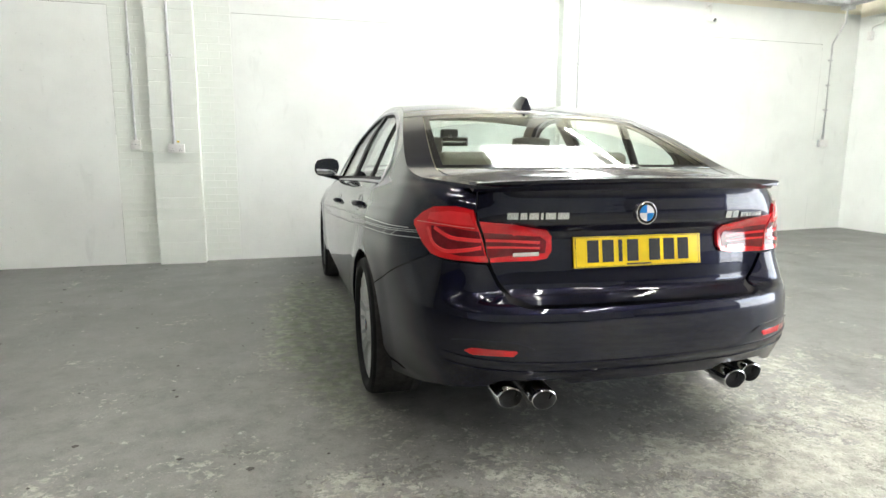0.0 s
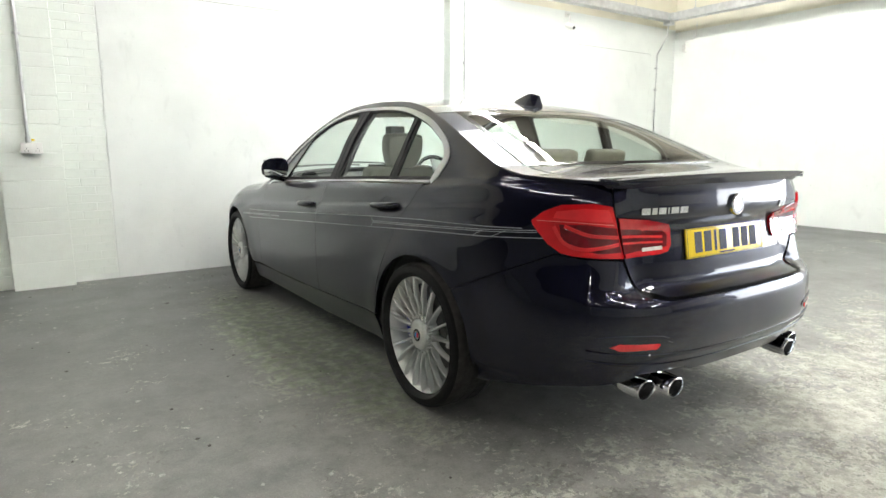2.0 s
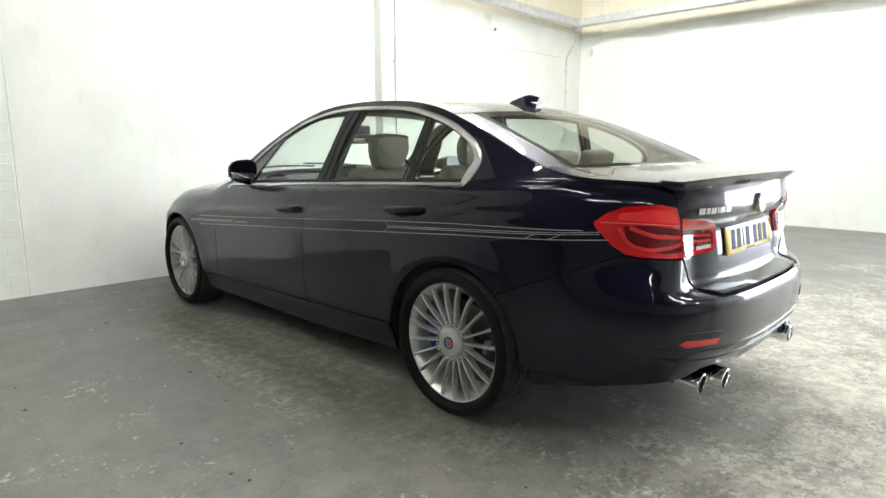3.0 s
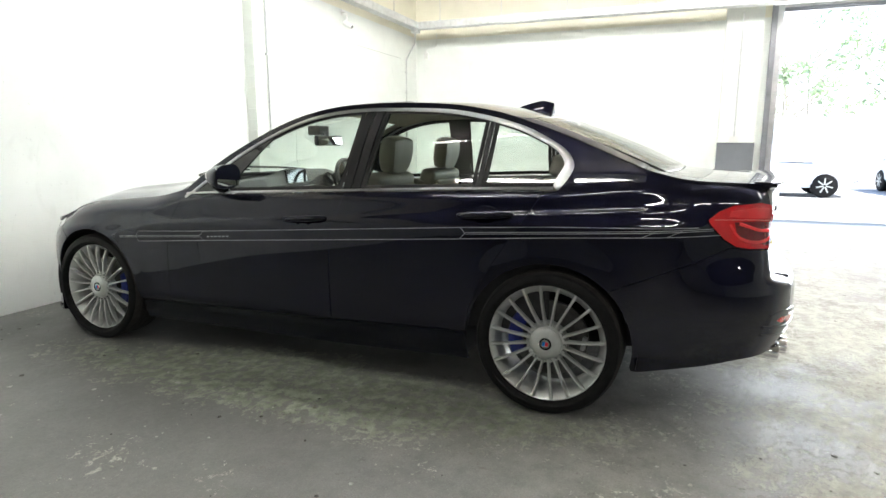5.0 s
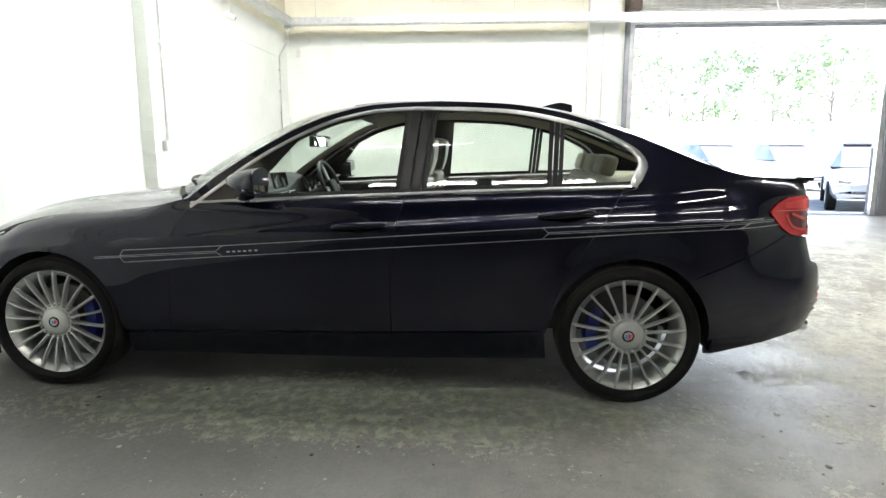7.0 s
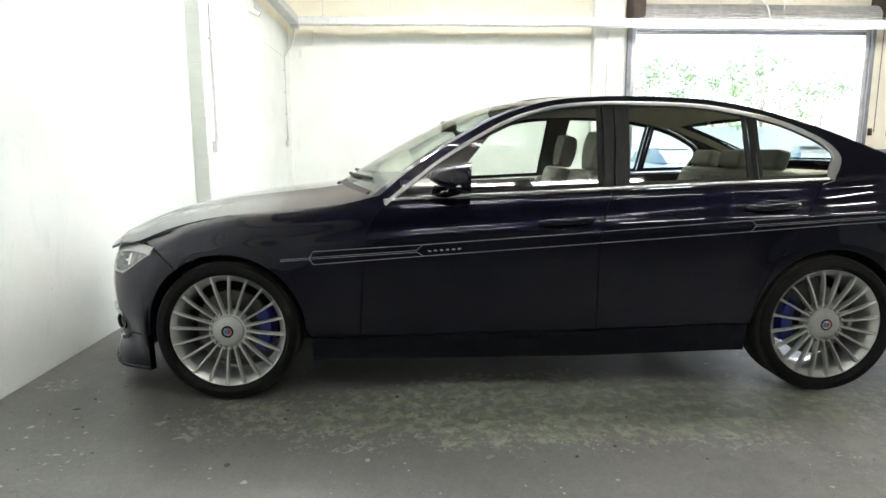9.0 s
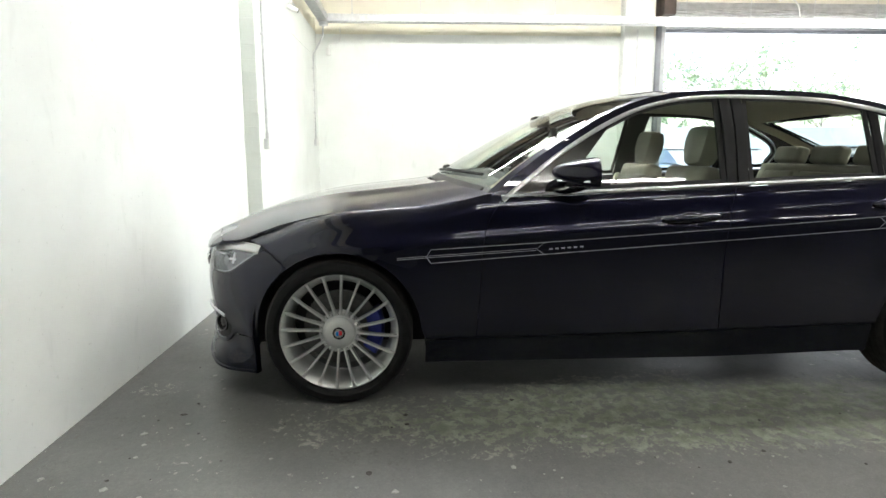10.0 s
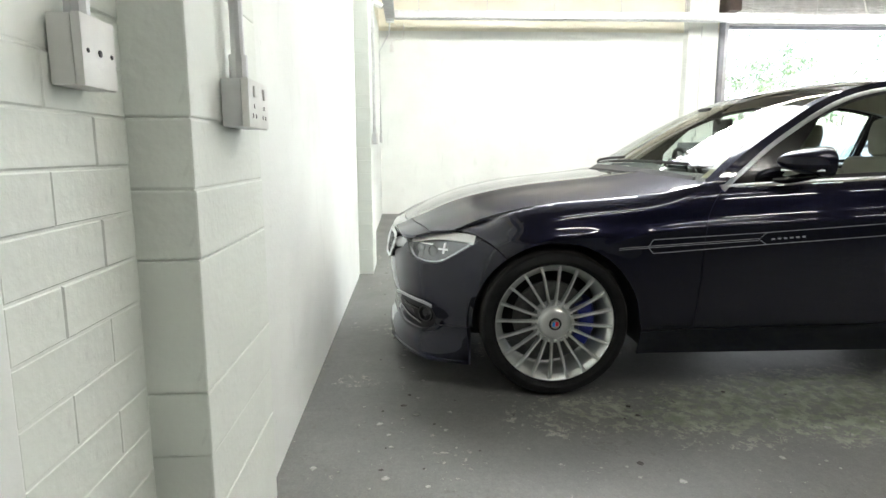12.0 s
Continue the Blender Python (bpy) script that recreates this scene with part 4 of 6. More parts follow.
def hood_sheet(y0, y1, r0, r1, nv, nu, u=1.0, drop=0.012):
    bm = bmesh.new()
    rows = []
    for i in range(nv + 1):
        t = i / nv
        rows.append([bm.verts.new(hood(y0 + (y1 - y0) * t, -u + 2 * u * k / nu, r0 + (r1 - r0) * t)) for k in range(nu + 1)])
    for i in range(nv):
        for k in range(nu):
            bm.faces.new((rows[i][k], rows[i][k + 1], rows[i + 1][k + 1], rows[i + 1][k]))
    bmesh.ops.recalc_face_normals(bm, faces=bm.faces[:])
    if sum(f.normal.z for f in bm.faces) < 0:
        bmesh.ops.reverse_faces(bm, faces=bm.faces[:])
    made = bmesh.ops.extrude_edge_only(bm, edges=[e for e in bm.edges if e.is_boundary])["geom"]
    for v in made:
        if isinstance(v, bmesh.types.BMVert):
            v.co.z -= drop
    return bm


bonnet = part("bonnet", hood_sheet(2.13, 3.352, 0.27, 0.13, 44, 44, 0.996), M_PAINT, car)
part("nose_panel", hood_sheet(3.357, 3.475, 0.13, 0.075, 8, 44, 0.997, 0.012), M_PAINT, car)

# front bumper, with a spoiler panel below it
D = lambda d: ARC[-1] - d
LAMP_LOW = [(1.028, 0.697), (0.961, 0.659), (0.889, 0.618), (0.842, 0.592), (0.806, 0.581), (0.715, 0.577), (0.655, 0.582), (0.613, 0.593), (0.575, 0.610), (0.545, 0.632), (0.520, 0.655)]
LAMP_TOP = [(0.482, 0.668), (0.527, 0.676), (0.600, 0.692), (0.667, 0.703), (0.704, 0.714), (0.80, 0.721), (0.878, 0.720), (0.96, 0.713)]
fb = [(sy(3.026), 0.621)] + line([(3.055, 0.652), (3.10, 0.682)], 3) + [(D(a), b) for a, b in LAMP_LOW] + [(D(0.46), 0.612), (D(0.369), 0.596), (D(0.30), 0.56), (D(0.2), 0.545), (D(0.0) - 0.001, 0.545)]
fb += [(D(0.0) - 0.001, 0.240), (D(0.3), 0.240), (D(0.5), 0.245), (D(0.66), 0.248), (D(0.752), 0.262), (D(0.79), 0.280), (D(0.834), 0.297), (sy(3.174), 0.309)] + arc(2.81, ARCH, -2.8, 54)[1:-1]
NOSE = ARC[-1]
k0 = [i for i, q in enumerate(fb) if abs(q[0] - NOSE) < 0.01]
fb = fb[k0[1]:] + fb[: k0[0] + 1]
front_bumper = part("front_bumper", panel_mesh(whole(fb, NOSE), gap=0.0012, ds=0.03, dz=0.025), M_PAINT, car)
fl = [(D(0.3), 0.128), (D(0.574), 0.128), (D(0.70), 0.126), (D(0.814), 0.125), (D(0.90), 0.128), (D(0.981), 0.134), (D(0.979), 0.308), (D(0.834), 0.295), (D(0.79), 0.278), (D(0.752), 0.260), (D(0.66), 0.246), (D(0.5), 0.243), (D(0.3), 0.238)]
spoiler = part("front_spoiler", panel_mesh(whole(fl, NOSE), out=0.001, gap=0.0012, edge=0.035, ds=0.03, dz=0.02), M_PAINT, car, "navy spoiler panel under the front bumper")
un = [(sy(3.08), 0.62), (sy(3.08), 0.77), (sy(3.20), 0.728), (D(0.80), 0.705), (D(0.60), 0.685), (D(0.45), 0.66), (D(0.3), 0.66), (D(0.3), 0.52), (D(0.7), 0.52)]
part("nose_underpanel", panel_mesh(whole(un, NOSE), out=-0.03, gap=0.0, edge=0.01), M_MATT, car)

# inner shell behind the gaps, floor pan and wheel wells
bm = bmesh.new()
ss = np.linspace(0.0, ARC[-1], 150)
rows = []
for s in ss:
    y = float(np.interp(s, ARC, PY))
    zs = np.linspace(0.29 if 0.3 < y < 2.5 else 0.40, belt(y) - 0.06, 9)
    rows.append([bm.verts.new(skin(s, z, -0.03)) for z in zs])
for i in range(len(rows) - 1):
    y = float(np.interp(ss[i], ARC, PY))
    for k in range(8):
        c = (rows[i][k].co + rows[i + 1][k + 1].co) / 2
        if min(math.hypot(c.y, c.z - 0.327), math.hypot(c.y - 2.81, c.z - 0.327)) > 0.40:
            bm.faces.new((rows[i][k], rows[i + 1][k], rows[i + 1][k + 1], rows[i][k + 1]))
pair("inner_shell", bm, M_MATT)
bm = box(-0.74, 0.74, 0.42, 2.38, 0.17, 0.30, 0.03)
box(-0.62, 0.62, -0.75, 0.44, 0.30, 0.40, 0.03, bm=bm)
box(-0.56, 0.56, 2.36, 3.30, 0.19, 0.5, 0.03, bm=bm)
part("floor_pan", bm, M_MATT, car, "dark underbody")
for cy in (0.0, 2.81):
    bm = bmesh.new()
    rows = []
    for k in range(25):
        a = math.radians(-12 + 204 * k / 24)
        rows.append([bm.verts.new((x, cy + 0.39 * math.cos(a), 0.327 + 0.39 * math.sin(a))) for x in (-0.845, -0.6, -0.5)])
    for i in range(24):
        for k in range(2):
            bm.faces.new((rows[i][k], rows[i][k + 1], rows[i + 1][k + 1], rows[i + 1][k]))
    bm.faces.new([r[2] for r in rows])
    pair("wheel_arch_liner", bm, M_MATT)


# ---- wheels ----
def make_wheel():
    """Twenty-spoke alloy wheel at the origin; its face looks to -x."""
    w = part("wheel", lathe([(x, r * 1.01) for x, r in [(-0.040, 0.2475), (-0.046, 0.252), (-0.051, 0.2585), (-0.049, 0.2625), (-0.042, 0.256), (-0.02, 0.2455), (0.05, 0.232), (0.14, 0.236), (0.17, 0.2535), (0.172, 0.245), (0.14, 0.229), (0.05, 0.222), (-0.02, 0.231), (-0.034, 0.242)]], 72, "x", True), M_RIM, None, "silver twenty-spoke alloy wheel")
    part("tyre", lathe([(-0.050, 0.2645), (-0.064, 0.271), (-0.0745, 0.284), (-0.0755, 0.300), (-0.068, 0.315), (-0.052, 0.3235), (-0.02, 0.3255), (0.06, 0.326), (0.13, 0.3255), (0.155, 0.323), (0.172, 0.312), (0.182, 0.29), (0.178, 0.265), (0.165, 0.2535)], 72), M_TYRE, w, "black low-profile tyre")
    # tread ribs with grooves between them, and cross cuts on the shoulders
    prof = [(-0.056, 0.3215), (-0.050, 0.3255)]
    for g0 in (-0.018, 0.026, 0.070, 0.114):
        prof += [(g0 - 0.005, 0.3290), (g0 - 0.004, 0.3262), (g0 + 0.004, 0.3262), (g0 + 0.005, 0.3290)]
    tread = part("tread", lathe(prof + [(0.148, 0.3255), (0.154, 0.3215)], 72), M_TREAD, w, "dusty tread with grooves")
    bm = bmesh.new()
    for k in range(68):
        a = k * math.tau / 68
        for x0, x1, sh in ((-0.058, -0.024, 0.03), (-0.012, 0.02, 0.05), (0.032, 0.064, 0.05), (0.076, 0.108, 0.05), (0.12, 0.152, -0.03)):
            q = []
            for x, da in ((x0, -0.004), (x0, 0.004), (x1, 0.004 + sh), (x1, -0.004 + sh)):
                r = 0.3294 if -0.05 < x < 0.148 else 0.3222
                q.append(bm.verts.new((x, r * math.cos(a + da), r * math.sin(a + da))))
            bm.faces.new(q)
    part("tread_cuts", bm, M_SEAL, tread)
    # one spoke: dished towards the hub and flaring to the rim
    bm = bmesh.new()
    rings = []
    for k in range(13):
        t = k / 12
        r = 0.068 + (0.2570 - 0.068) * t
        x = -0.032 - 0.026 * math.sin(t * math.pi * 0.62) + 0.002 * step(0.75, 1, t)
        half = 0.0068 - 0.0012 * math.sin(t * math.pi) + 0.0020 * step(0.85, 1, t)
        depth = 0.034 - 0.012 * t
        rings.append([bm.verts.new((x + dx, dy, r)) for dx, dy in ((0, -half * 0.55), (0, half * 0.55), (0.006, half), (depth, half * 0.9), (depth, -half * 0.9), (0.006, -half))])
    for a, b in zip(rings, rings[1:]):
        for k in range(6):
            bm.faces.new((a[k], a[(k + 1) % 6], b[(k + 1) % 6], b[k]))
    bm.faces.new(rings[0][::-1])
    bm.faces.new(rings[-1])
    bmesh.ops.recalc_face_normals(bm, faces=bm.faces[:])
    sp = part("spoke", bm, M_RIM, w, angle=40)
    st = part("hub_stud", moved(lathe([(-0.050, 0), (-0.050, 0.0055), (-0.040, 0.0076), (-0.02, 0.008), (-0.02, 0)], 10), pose(0, 0, 0.083)), M_RIM, w)
    for k in range(1, 20):
        again("spoke", sp, w, pose(0, 0, 0, 18 * k, 0, 0))
        again("hub_stud", st, w, pose(0, 0, 0, 18 * k + 9, 0, 0))
    st.matrix_basis = pose(0, 0, 0, 9, 0, 0)
    hub = part("hub", lathe([(-0.058, 0.0), (-0.058, 0.030), (-0.0565, 0.052), (-0.053, 0.064), (-0.046, 0.070), (-0.036, 0.072), (-0.032, 0.092), (0.0, 0.096), (0.0, 0.03)], 48), M_RIM, w, "domed silver hub cover")
    part("cap_ring", lathe([(-0.0578, 0.0285), (-0.0602, 0.027), (-0.0602, 0.021), (-0.0585, 0.0195)], 36), M_BLACK, w, "black ring of the centre badge")
    part("cap_badge", lathe([(-0.0592, 0.0), (-0.0592, 0.0212), (-0.058, 0.0212)], 32), M_CHROME, w, "round silver, red and blue centre badge")
    part("badge_field", box(-0.0602, -0.0592, -0.014, 0.0, -0.008, 0.011), M_BADGER, w)
    part("badge_field", box(-0.0602, -0.0592, 0.0, 0.013, -0.011, 0.008), M_BADGEB, w)
    part("brake_disc", lathe([(0.045, 0.06), (0.045, 0.172), (0.07, 0.172), (0.07, 0.06)], 48), M_DISC, w, "grey steel brake disc")
    part("disc_hat", lathe([(0.02, 0.0), (0.02, 0.07), (0.048, 0.085)], 32), M_DISC, w)
    return w


def caliper(parent, toward):
    bm = bmesh.new()
    rows = []
    for k in range(11):
        a = math.radians(-34 + 68 * k / 10)
        c, s = math.cos(a), math.sin(a)
        b = 0.012 * math.sin(k / 10 * math.pi)
        rows.append([bm.verts.new((x, toward * r * c, r * s)) for x, r in ((0.02 - b, 0.125), (0.01 - b, 0.14), (0.01 - b, 0.185), (0.025, 0.198), (0.1, 0.195), (0.1, 0.125))])
    for a, b in zip(rows, rows[1:]):
        for k in range(6):
            bm.faces.new((a[k], a[(k + 1) % 6], b[(k + 1) % 6], b[k]))
    bm.faces.new(rows[0])
    bm.faces.new(rows[-1])
    bmesh.ops.recalc_face_normals(bm, faces=bm.faces[:])
    return part("brake_caliper", bm, M_BLUE, parent, "blue enamelled brake caliper")


def wheel_tree(src, parent):
    """A copy of a wheel and its parts under the car."""
    o = again("wheel", src, parent)
    tagged(o, "silver twenty-spoke alloy wheel")
    for ch in src.children:
        n = again(ch.name.split(".")[0], ch, o, ch.matrix_basis.copy())
        if "label" in ch:
            tagged(n, ch["label"])
    return o


front_left = make_wheel()
caliper_parts = caliper(front_left, -1)
front_left.parent = car
front_left.matrix_basis = pose(-0.815, 2.81, 0.329, 4, 0, 0)
rear_left = wheel_tree(front_left, car)
rear_left.matrix_basis = pose(-0.818, 0.0, 0.329, 11, 0, 0)
for ch in rear_left.children:
    if ch.name.startswith("brake_caliper"):
        ch.matrix_basis = pose(0, 0, 0, 180 - 6, 0, 0)
bal = part("wheel_weight", box(0.0, 0.03, -0.165, -0.145, 0.0, 0.06, 0.004), M_SATIN, rear_left)
for y in (0.0, 2.81):
    w = wheel_tree(front_left, car)
    w.matrix_basis = pose(0.815, y, 0.329, 7, 0, 180)

# ---- side windows ----
def inset(poly, d):
    p = [Vector(q) for q in poly]
    area = sum(p[i].x * p[(i + 1) % len(p)].y - p[(i + 1) % len(p)].x * p[i].y for i in range(len(p)))
    if area < 0:
        p.reverse()
    q = []
    for i in range(len(p)):
        a, b, c = p[i - 1], p[i], p[(i + 1) % len(p)]
        n1, n2 = (b - a).normalized(), (c - b).normalized()
        m1, m2 = Vector((-n1.y, n1.x)), Vector((-n2.y, n2.x))
        q.append(b + (m1 + m2) / max(1 + m1.dot(m2), 0.5) * d)
    return [(v.x, v.y) for v in q]


def strip(path, widths, out=0.006, thick=0.012, material=None, name="chrome_strip", parent=None):
    """A moulding along a (y, z) path on the flank; widths grow towards the inside of the path (its right-hand side)."""
    bm = bmesh.new()
    p = [Vector((a, b, 0)) for a, b in path]
    rows = []
    for i, q in enumerate(p):
        d = (p[min(i + 1, len(p) - 1)] - p[max(i - 1, 0)]).normalized()
        n = Vector((-d.y, d.x, 0))
        w = widths(i / (len(p) - 1))
        row = []
        for f, o in ((0, -thick + out), (0, out * 0.5), (0.25, out), (0.75, out), (1, out * 0.5), (1, -thick + out)):
            c = q + n * (w * f)
            row.append(bm.verts.new(skin(sy(c.x), c.y, o)))
        rows.append(row)
    for a, b in zip(rows, rows[1:]):
        for k in range(5):
            bm.faces.new((a[k], a[k + 1], b[k + 1], b[k]))
    bm.faces.new(rows[0])
    bm.faces.new(rows[-1][::-1])
    bmesh.ops.recalc_face_normals(bm, faces=bm.faces[:])
    return pair(name, bm, material or M_SATIN, "", parent)


strip(chrome_out, lambda t: 0.017 + 0.006 * step(0.5, 0.75, t) + 0.022 * step(0.76, 0.9, t) - 0.014 * step(0.95, 1.0, t), name="window_surround_trim")
strip([(y, belt(y) + 0.004) for y in np.linspace(0.0, 2.085, 40)], lambda t: 0.0115, out=0.006, name="waistline_trim")

# black window frames and pillars lie a little below the trim
dlo = [(a, b) for a, b in chrome_out] + [(y, belt(y)) for y in np.linspace(0.03, 2.0, 24)]
dlo = inset(dlo, 0.010)
U = lambda poly: [(sy(a), b) for a, b in poly]


def clip(poly, y0, y1):
    """The part of a (y, z) outline between two leaning lines, each given as (y at the waist, y at the roof)."""
    def cut(p, la, keep):
        out = []
        f = lambda q: (q[0] - (la[0] + (la[1] - la[0]) * (q[1] - 0.97) / 0.40)) * keep
        for i in range(len(p)):
            a, b = p[i], p[(i + 1) % len(p)]
            fa, fb_ = f(a), f(b)
            if fa >= 0:
                out.append(a)
            if fa * fb_ < 0:
                t = fa / (fa - fb_)
                out.append((a[0] + (b[0] - a[0]) * t, a[1] + (b[1] - a[1]) * t))
        return out
    return cut(cut(poly, y0, 1), y1, -1)


def ring(outer, inner, out, thick, material, name, label="", parent=None):
    """A flat frame between two (y, z) outlines with as many points each."""
    bm = bmesh.new()
    n = len(outer)
    a = [bm.verts.new(skin(sy(q[0]), q[1], out)) for q in outer]
    b = [bm.verts.new(skin(sy(q[0]), q[1], out)) for q in inner]
    c = [bm.verts.new(skin(sy(q[0]), q[1], out - thick)) for q in inner]
    for i in range(n):
        j = (i + 1) % n
        bm.faces.new((a[i], a[j], b[j], b[i]))
        bm.faces.new((b[i], b[j], c[j], c[i]))
    bmesh.ops.recalc_face_normals(bm, faces=bm.faces[:])
    return pair(name, bm, material, label, parent)


def window(name, y0, y1, border, label):
    o = clip(dlo, y0, y1)
    i = inset(o, border)
    if sum(o[k][0] * o[(k + 1) % len(o)][1] - o[(k + 1) % len(o)][0] * o[k][1] for k in range(len(o))) < 0:
        o = o[::-1]
    ring(o, i, -0.004, 0.012, M_SEAL, "window_frame")
    return pair(name, panel_mesh(U(i), out=-0.012, gap=-0.004, edge=0.003, ds=0.08, dz=0.08), M_GLASS, label)


window("front_side_window", (1.07, 1.035), (3, 3), 0.022, "tinted front door window glass")
window("rear_side_window", (0.365, 0.335), (0.965, 0.92), 0.020, "tinted rear door window glass")
window("quarter_window", (-3, -3), (0.335, 0.305), 0.020, "small tinted quarter window glass")
# middle pillar between the door windows, and the slim divider
pair("middle_pillar", panel_mesh(U(clip(dlo, (0.968, 0.923), (1.015, 0.973))), out=-0.002, gap=0.001), M_PILLAR, "satin black door pillar cover")
pair("middle_pillar", panel_mesh(U(clip(dlo, (1.021, 0.979), (1.066, 1.031))), out=-0.002, gap=0.001), M_PILLAR, "satin black door pillar cover")
pair("window_divider", panel_mesh(U(clip(dlo, (0.337, 0.307), (0.362, 0.332))), out=-0.003, gap=0.001), M_PILLAR)
pair("mirror_sail", panel_mesh(U(clip(dlo, (1.80, 1.46), (3, 3))), out=-0.001, gap=0.001), M_BLACK, "black triangle panel behind the door mirror")

# ---- door mirrors ----
bm = bmesh.new()
bmesh.ops.create_uvsphere(bm, u_segments=28, v_segments=16, radius=1.0)
for v in bm.verts:
    x, y, z = v.co
    xx = math.copysign(abs(x) ** 0.75, x)
    deep = 0.064 + 0.084 * (xx + 1)
    v.co = Vector((-0.918 + 0.088 * xx, 1.70 + deep * max(y, -0.06), 1.033 + 0.064 * math.copysign(abs(z) ** 0.8, z) * (1 - 0.2 * max(y, 0)) + 0.008 * x))
mir = pair("door_mirror", bm, M_PAINT, "navy door mirror with a chrome edged base")
for m in mir:
    g = moved(box(-0.074, 0.074, -0.002, 0.002, -0.05, 0.05, 0.0015), pose(-0.918, 1.694, 1.034, -3, 0, -3))
    part("mirror_glass", g, M_MIRROR, m)
    part("mirror_foot", sweep([(-0.80, 1.83, 0.952), (-0.84, 1.80, 0.955), (-0.90, 1.76, 0.970), (-0.96, 1.74, 0.978)], [0.035, 0.04, 0.04, 0.02], 12, flat=0.45), M_BLACK, m)
    part("indicator_strip", moved(box(-0.085, 0.085, 0.0, 0.01, -0.005, 0.005, 0.003), pose(-0.925, 1.79, 0.998, 0, 0, 40)), M_CHROME, m, "slim chrome indicator strip")

# ---- door handles ----
def handle(y, z, doors):
    own = sweep([tuple(skin(sy(y + o), z - 0.012 * o / 0.2, h)) for o, h in ((0.125, 0.004), (0.112, 0.015), (0.07, 0.025), (0.0, 0.028), (-0.07, 0.026), (-0.112, 0.017), (-0.125, 0.004))], [0.009, 0.013, 0.0155, 0.016, 0.0155, 0.0135, 0.010], 16)
    a = part("door_handle", own, M_PAINT, doors[0])
    again("door_handle", a, doors[1])
    cup = bmesh.new()
    rings_ = []
    for i, (f, d) in enumerate(((1.0, 0.0015), (0.85, 0.0), (0.6, 0.004), (0.25, 0.005))):
        rings_.append([cup.verts.new(skin(sy(y + 0.066 * f * math.cos(k * math.tau / 24)), z + 0.002 + 0.039 * f * math.sin(k * math.tau / 24), d * (0.3 if i > 1 else 1) + 0.0006)) for k in range(24)])
    for r1, r2 in zip(rings_, rings_[1:]):
        for k in range(24):
            cup.faces.new((r1[k], r1[(k + 1) % 24], r2[(k + 1) % 24], r2[k]))
    cup.faces.new(rings_[-1])
    bmesh.ops.recalc_face_normals(cup, faces=cup.faces[:])
    b = part("handle_recess", cup, M_PAINT, doors[0])
    again("handle_recess", b, doors[1])
    return a


handle(1.255, 0.832, front_door)
handle(0.295, 0.892, rear_door)

# ---- pinstripes on the flanks ----
def stripe(points, w=0.0031):
    bm = bmesh.new()
    pts_ = []
    for (a, b), (c, d) in zip(points, points[1:]):
        n = max(1, int(math.hypot(c - a, d - b) / 0.03))
        pts_ += [(a + (c - a) * k / n, b + (d - b) * k / n) for k in range(n)]
    pts_.append(points[-1])
    rows = []
    for i, (a, b) in enumerate(pts_):
        p0, p1 = Vector(pts_[max(i - 1, 0)]), Vector(pts_[min(i + 1, len(pts_) - 1)])
        d = (p1 - p0).normalized()
        n = Vector((-d.y, d.x)) * w / 2
        rows.append([bm.verts.new(skin(sy(a + q * n.x), b + q * n.y, 0.0013)) for q in (-1, 1)])
    for r1, r2 in zip(rows, rows[1:]):
        bm.faces.new((r1[0], r1[1], r2[1], r2[0]))
    bmesh.ops.recalc_face_normals(bm, faces=bm.faces[:])
    return pair("pinstripe", bm, M_STRIPE, "thin silver pinstripe")


UPZ = lambda y: 0.8315 - 0.0665 * (y - 0.40)
LOZ = lambda y: 0.7795 - 0.0665 * (y - 0.40)
CEZ = lambda y: 0.8055 - 0.0665 * (y - 0.40)
stripe([(2.548, 0.668), (2.42, 0.675)], 0.0026)
stripe([(2.548, 0.661), (2.42, 0.668)], 0.0026)
stripe([(2.42, 0.672), (2.40, UPZ(2.40) + 0.005), (1.905, UPZ(1.905)), (0.405, UPZ(0.405))])
stripe([(2.42, 0.672), (2.40, LOZ(2.40) - 0.002), (1.905, LOZ(1.905)), (0.405, LOZ(0.405))])
stripe([(2.42, 0.676), (1.94, CEZ(1.94) + 0.002)], 0.0026)
stripe([(2.42, 0.669), (1.94, CEZ(1.94) - 0.006)], 0.0026)
stripe([(1.905, UPZ(1.905)), (1.94, CEZ(1.94)), (1.905, LOZ(1.905))])
stripe([(0.405, UPZ(0.405)), (0.378, CEZ(0.378)), (0.405, LOZ(0.405))])
stripe([(0.40, UPZ(0.40)), (-0.02, UPZ(-0.02) - 0.006), (-0.60, UPZ(-0.60) - 0.028)])
stripe([(0.378, CEZ(0.378) + 0.003), (-0.66, CEZ(-0.66) - 0.010)], 0.0026)
stripe([(0.378, CEZ(0.378) - 0.004), (-0.66, CEZ(-0.66) - 0.017)], 0.0026)
stripe([(0.40, LOZ(0.40)), (-0.02, LOZ(-0.02)), (-0.69, LOZ(-0.69) - 0.012)])
stripe([(-0.43, CEZ(-0.43) - 0.011), (-0.375, LOZ(-0.375) - 0.008)], 0.0026)
stripe([(-0.535, CEZ(-0.535) - 0.012), (-0.475, LOZ(-0.475) - 0.008)], 0.0026)
# a short wordmark on the door, as plain bars
for k in range(6):
    y = 1.885 - 0.027 * k
    z = CEZ(y) - 0.004
    pair("wordmark_bar", panel_mesh([(sy(y), z - 0.0045), (sy(y - 0.017), z - 0.0045), (sy(y - 0.017), z + 0.0045), (sy(y), z + 0.0045)], out=0.0016, gap=0.001, edge=0.001), M_STRIPE)

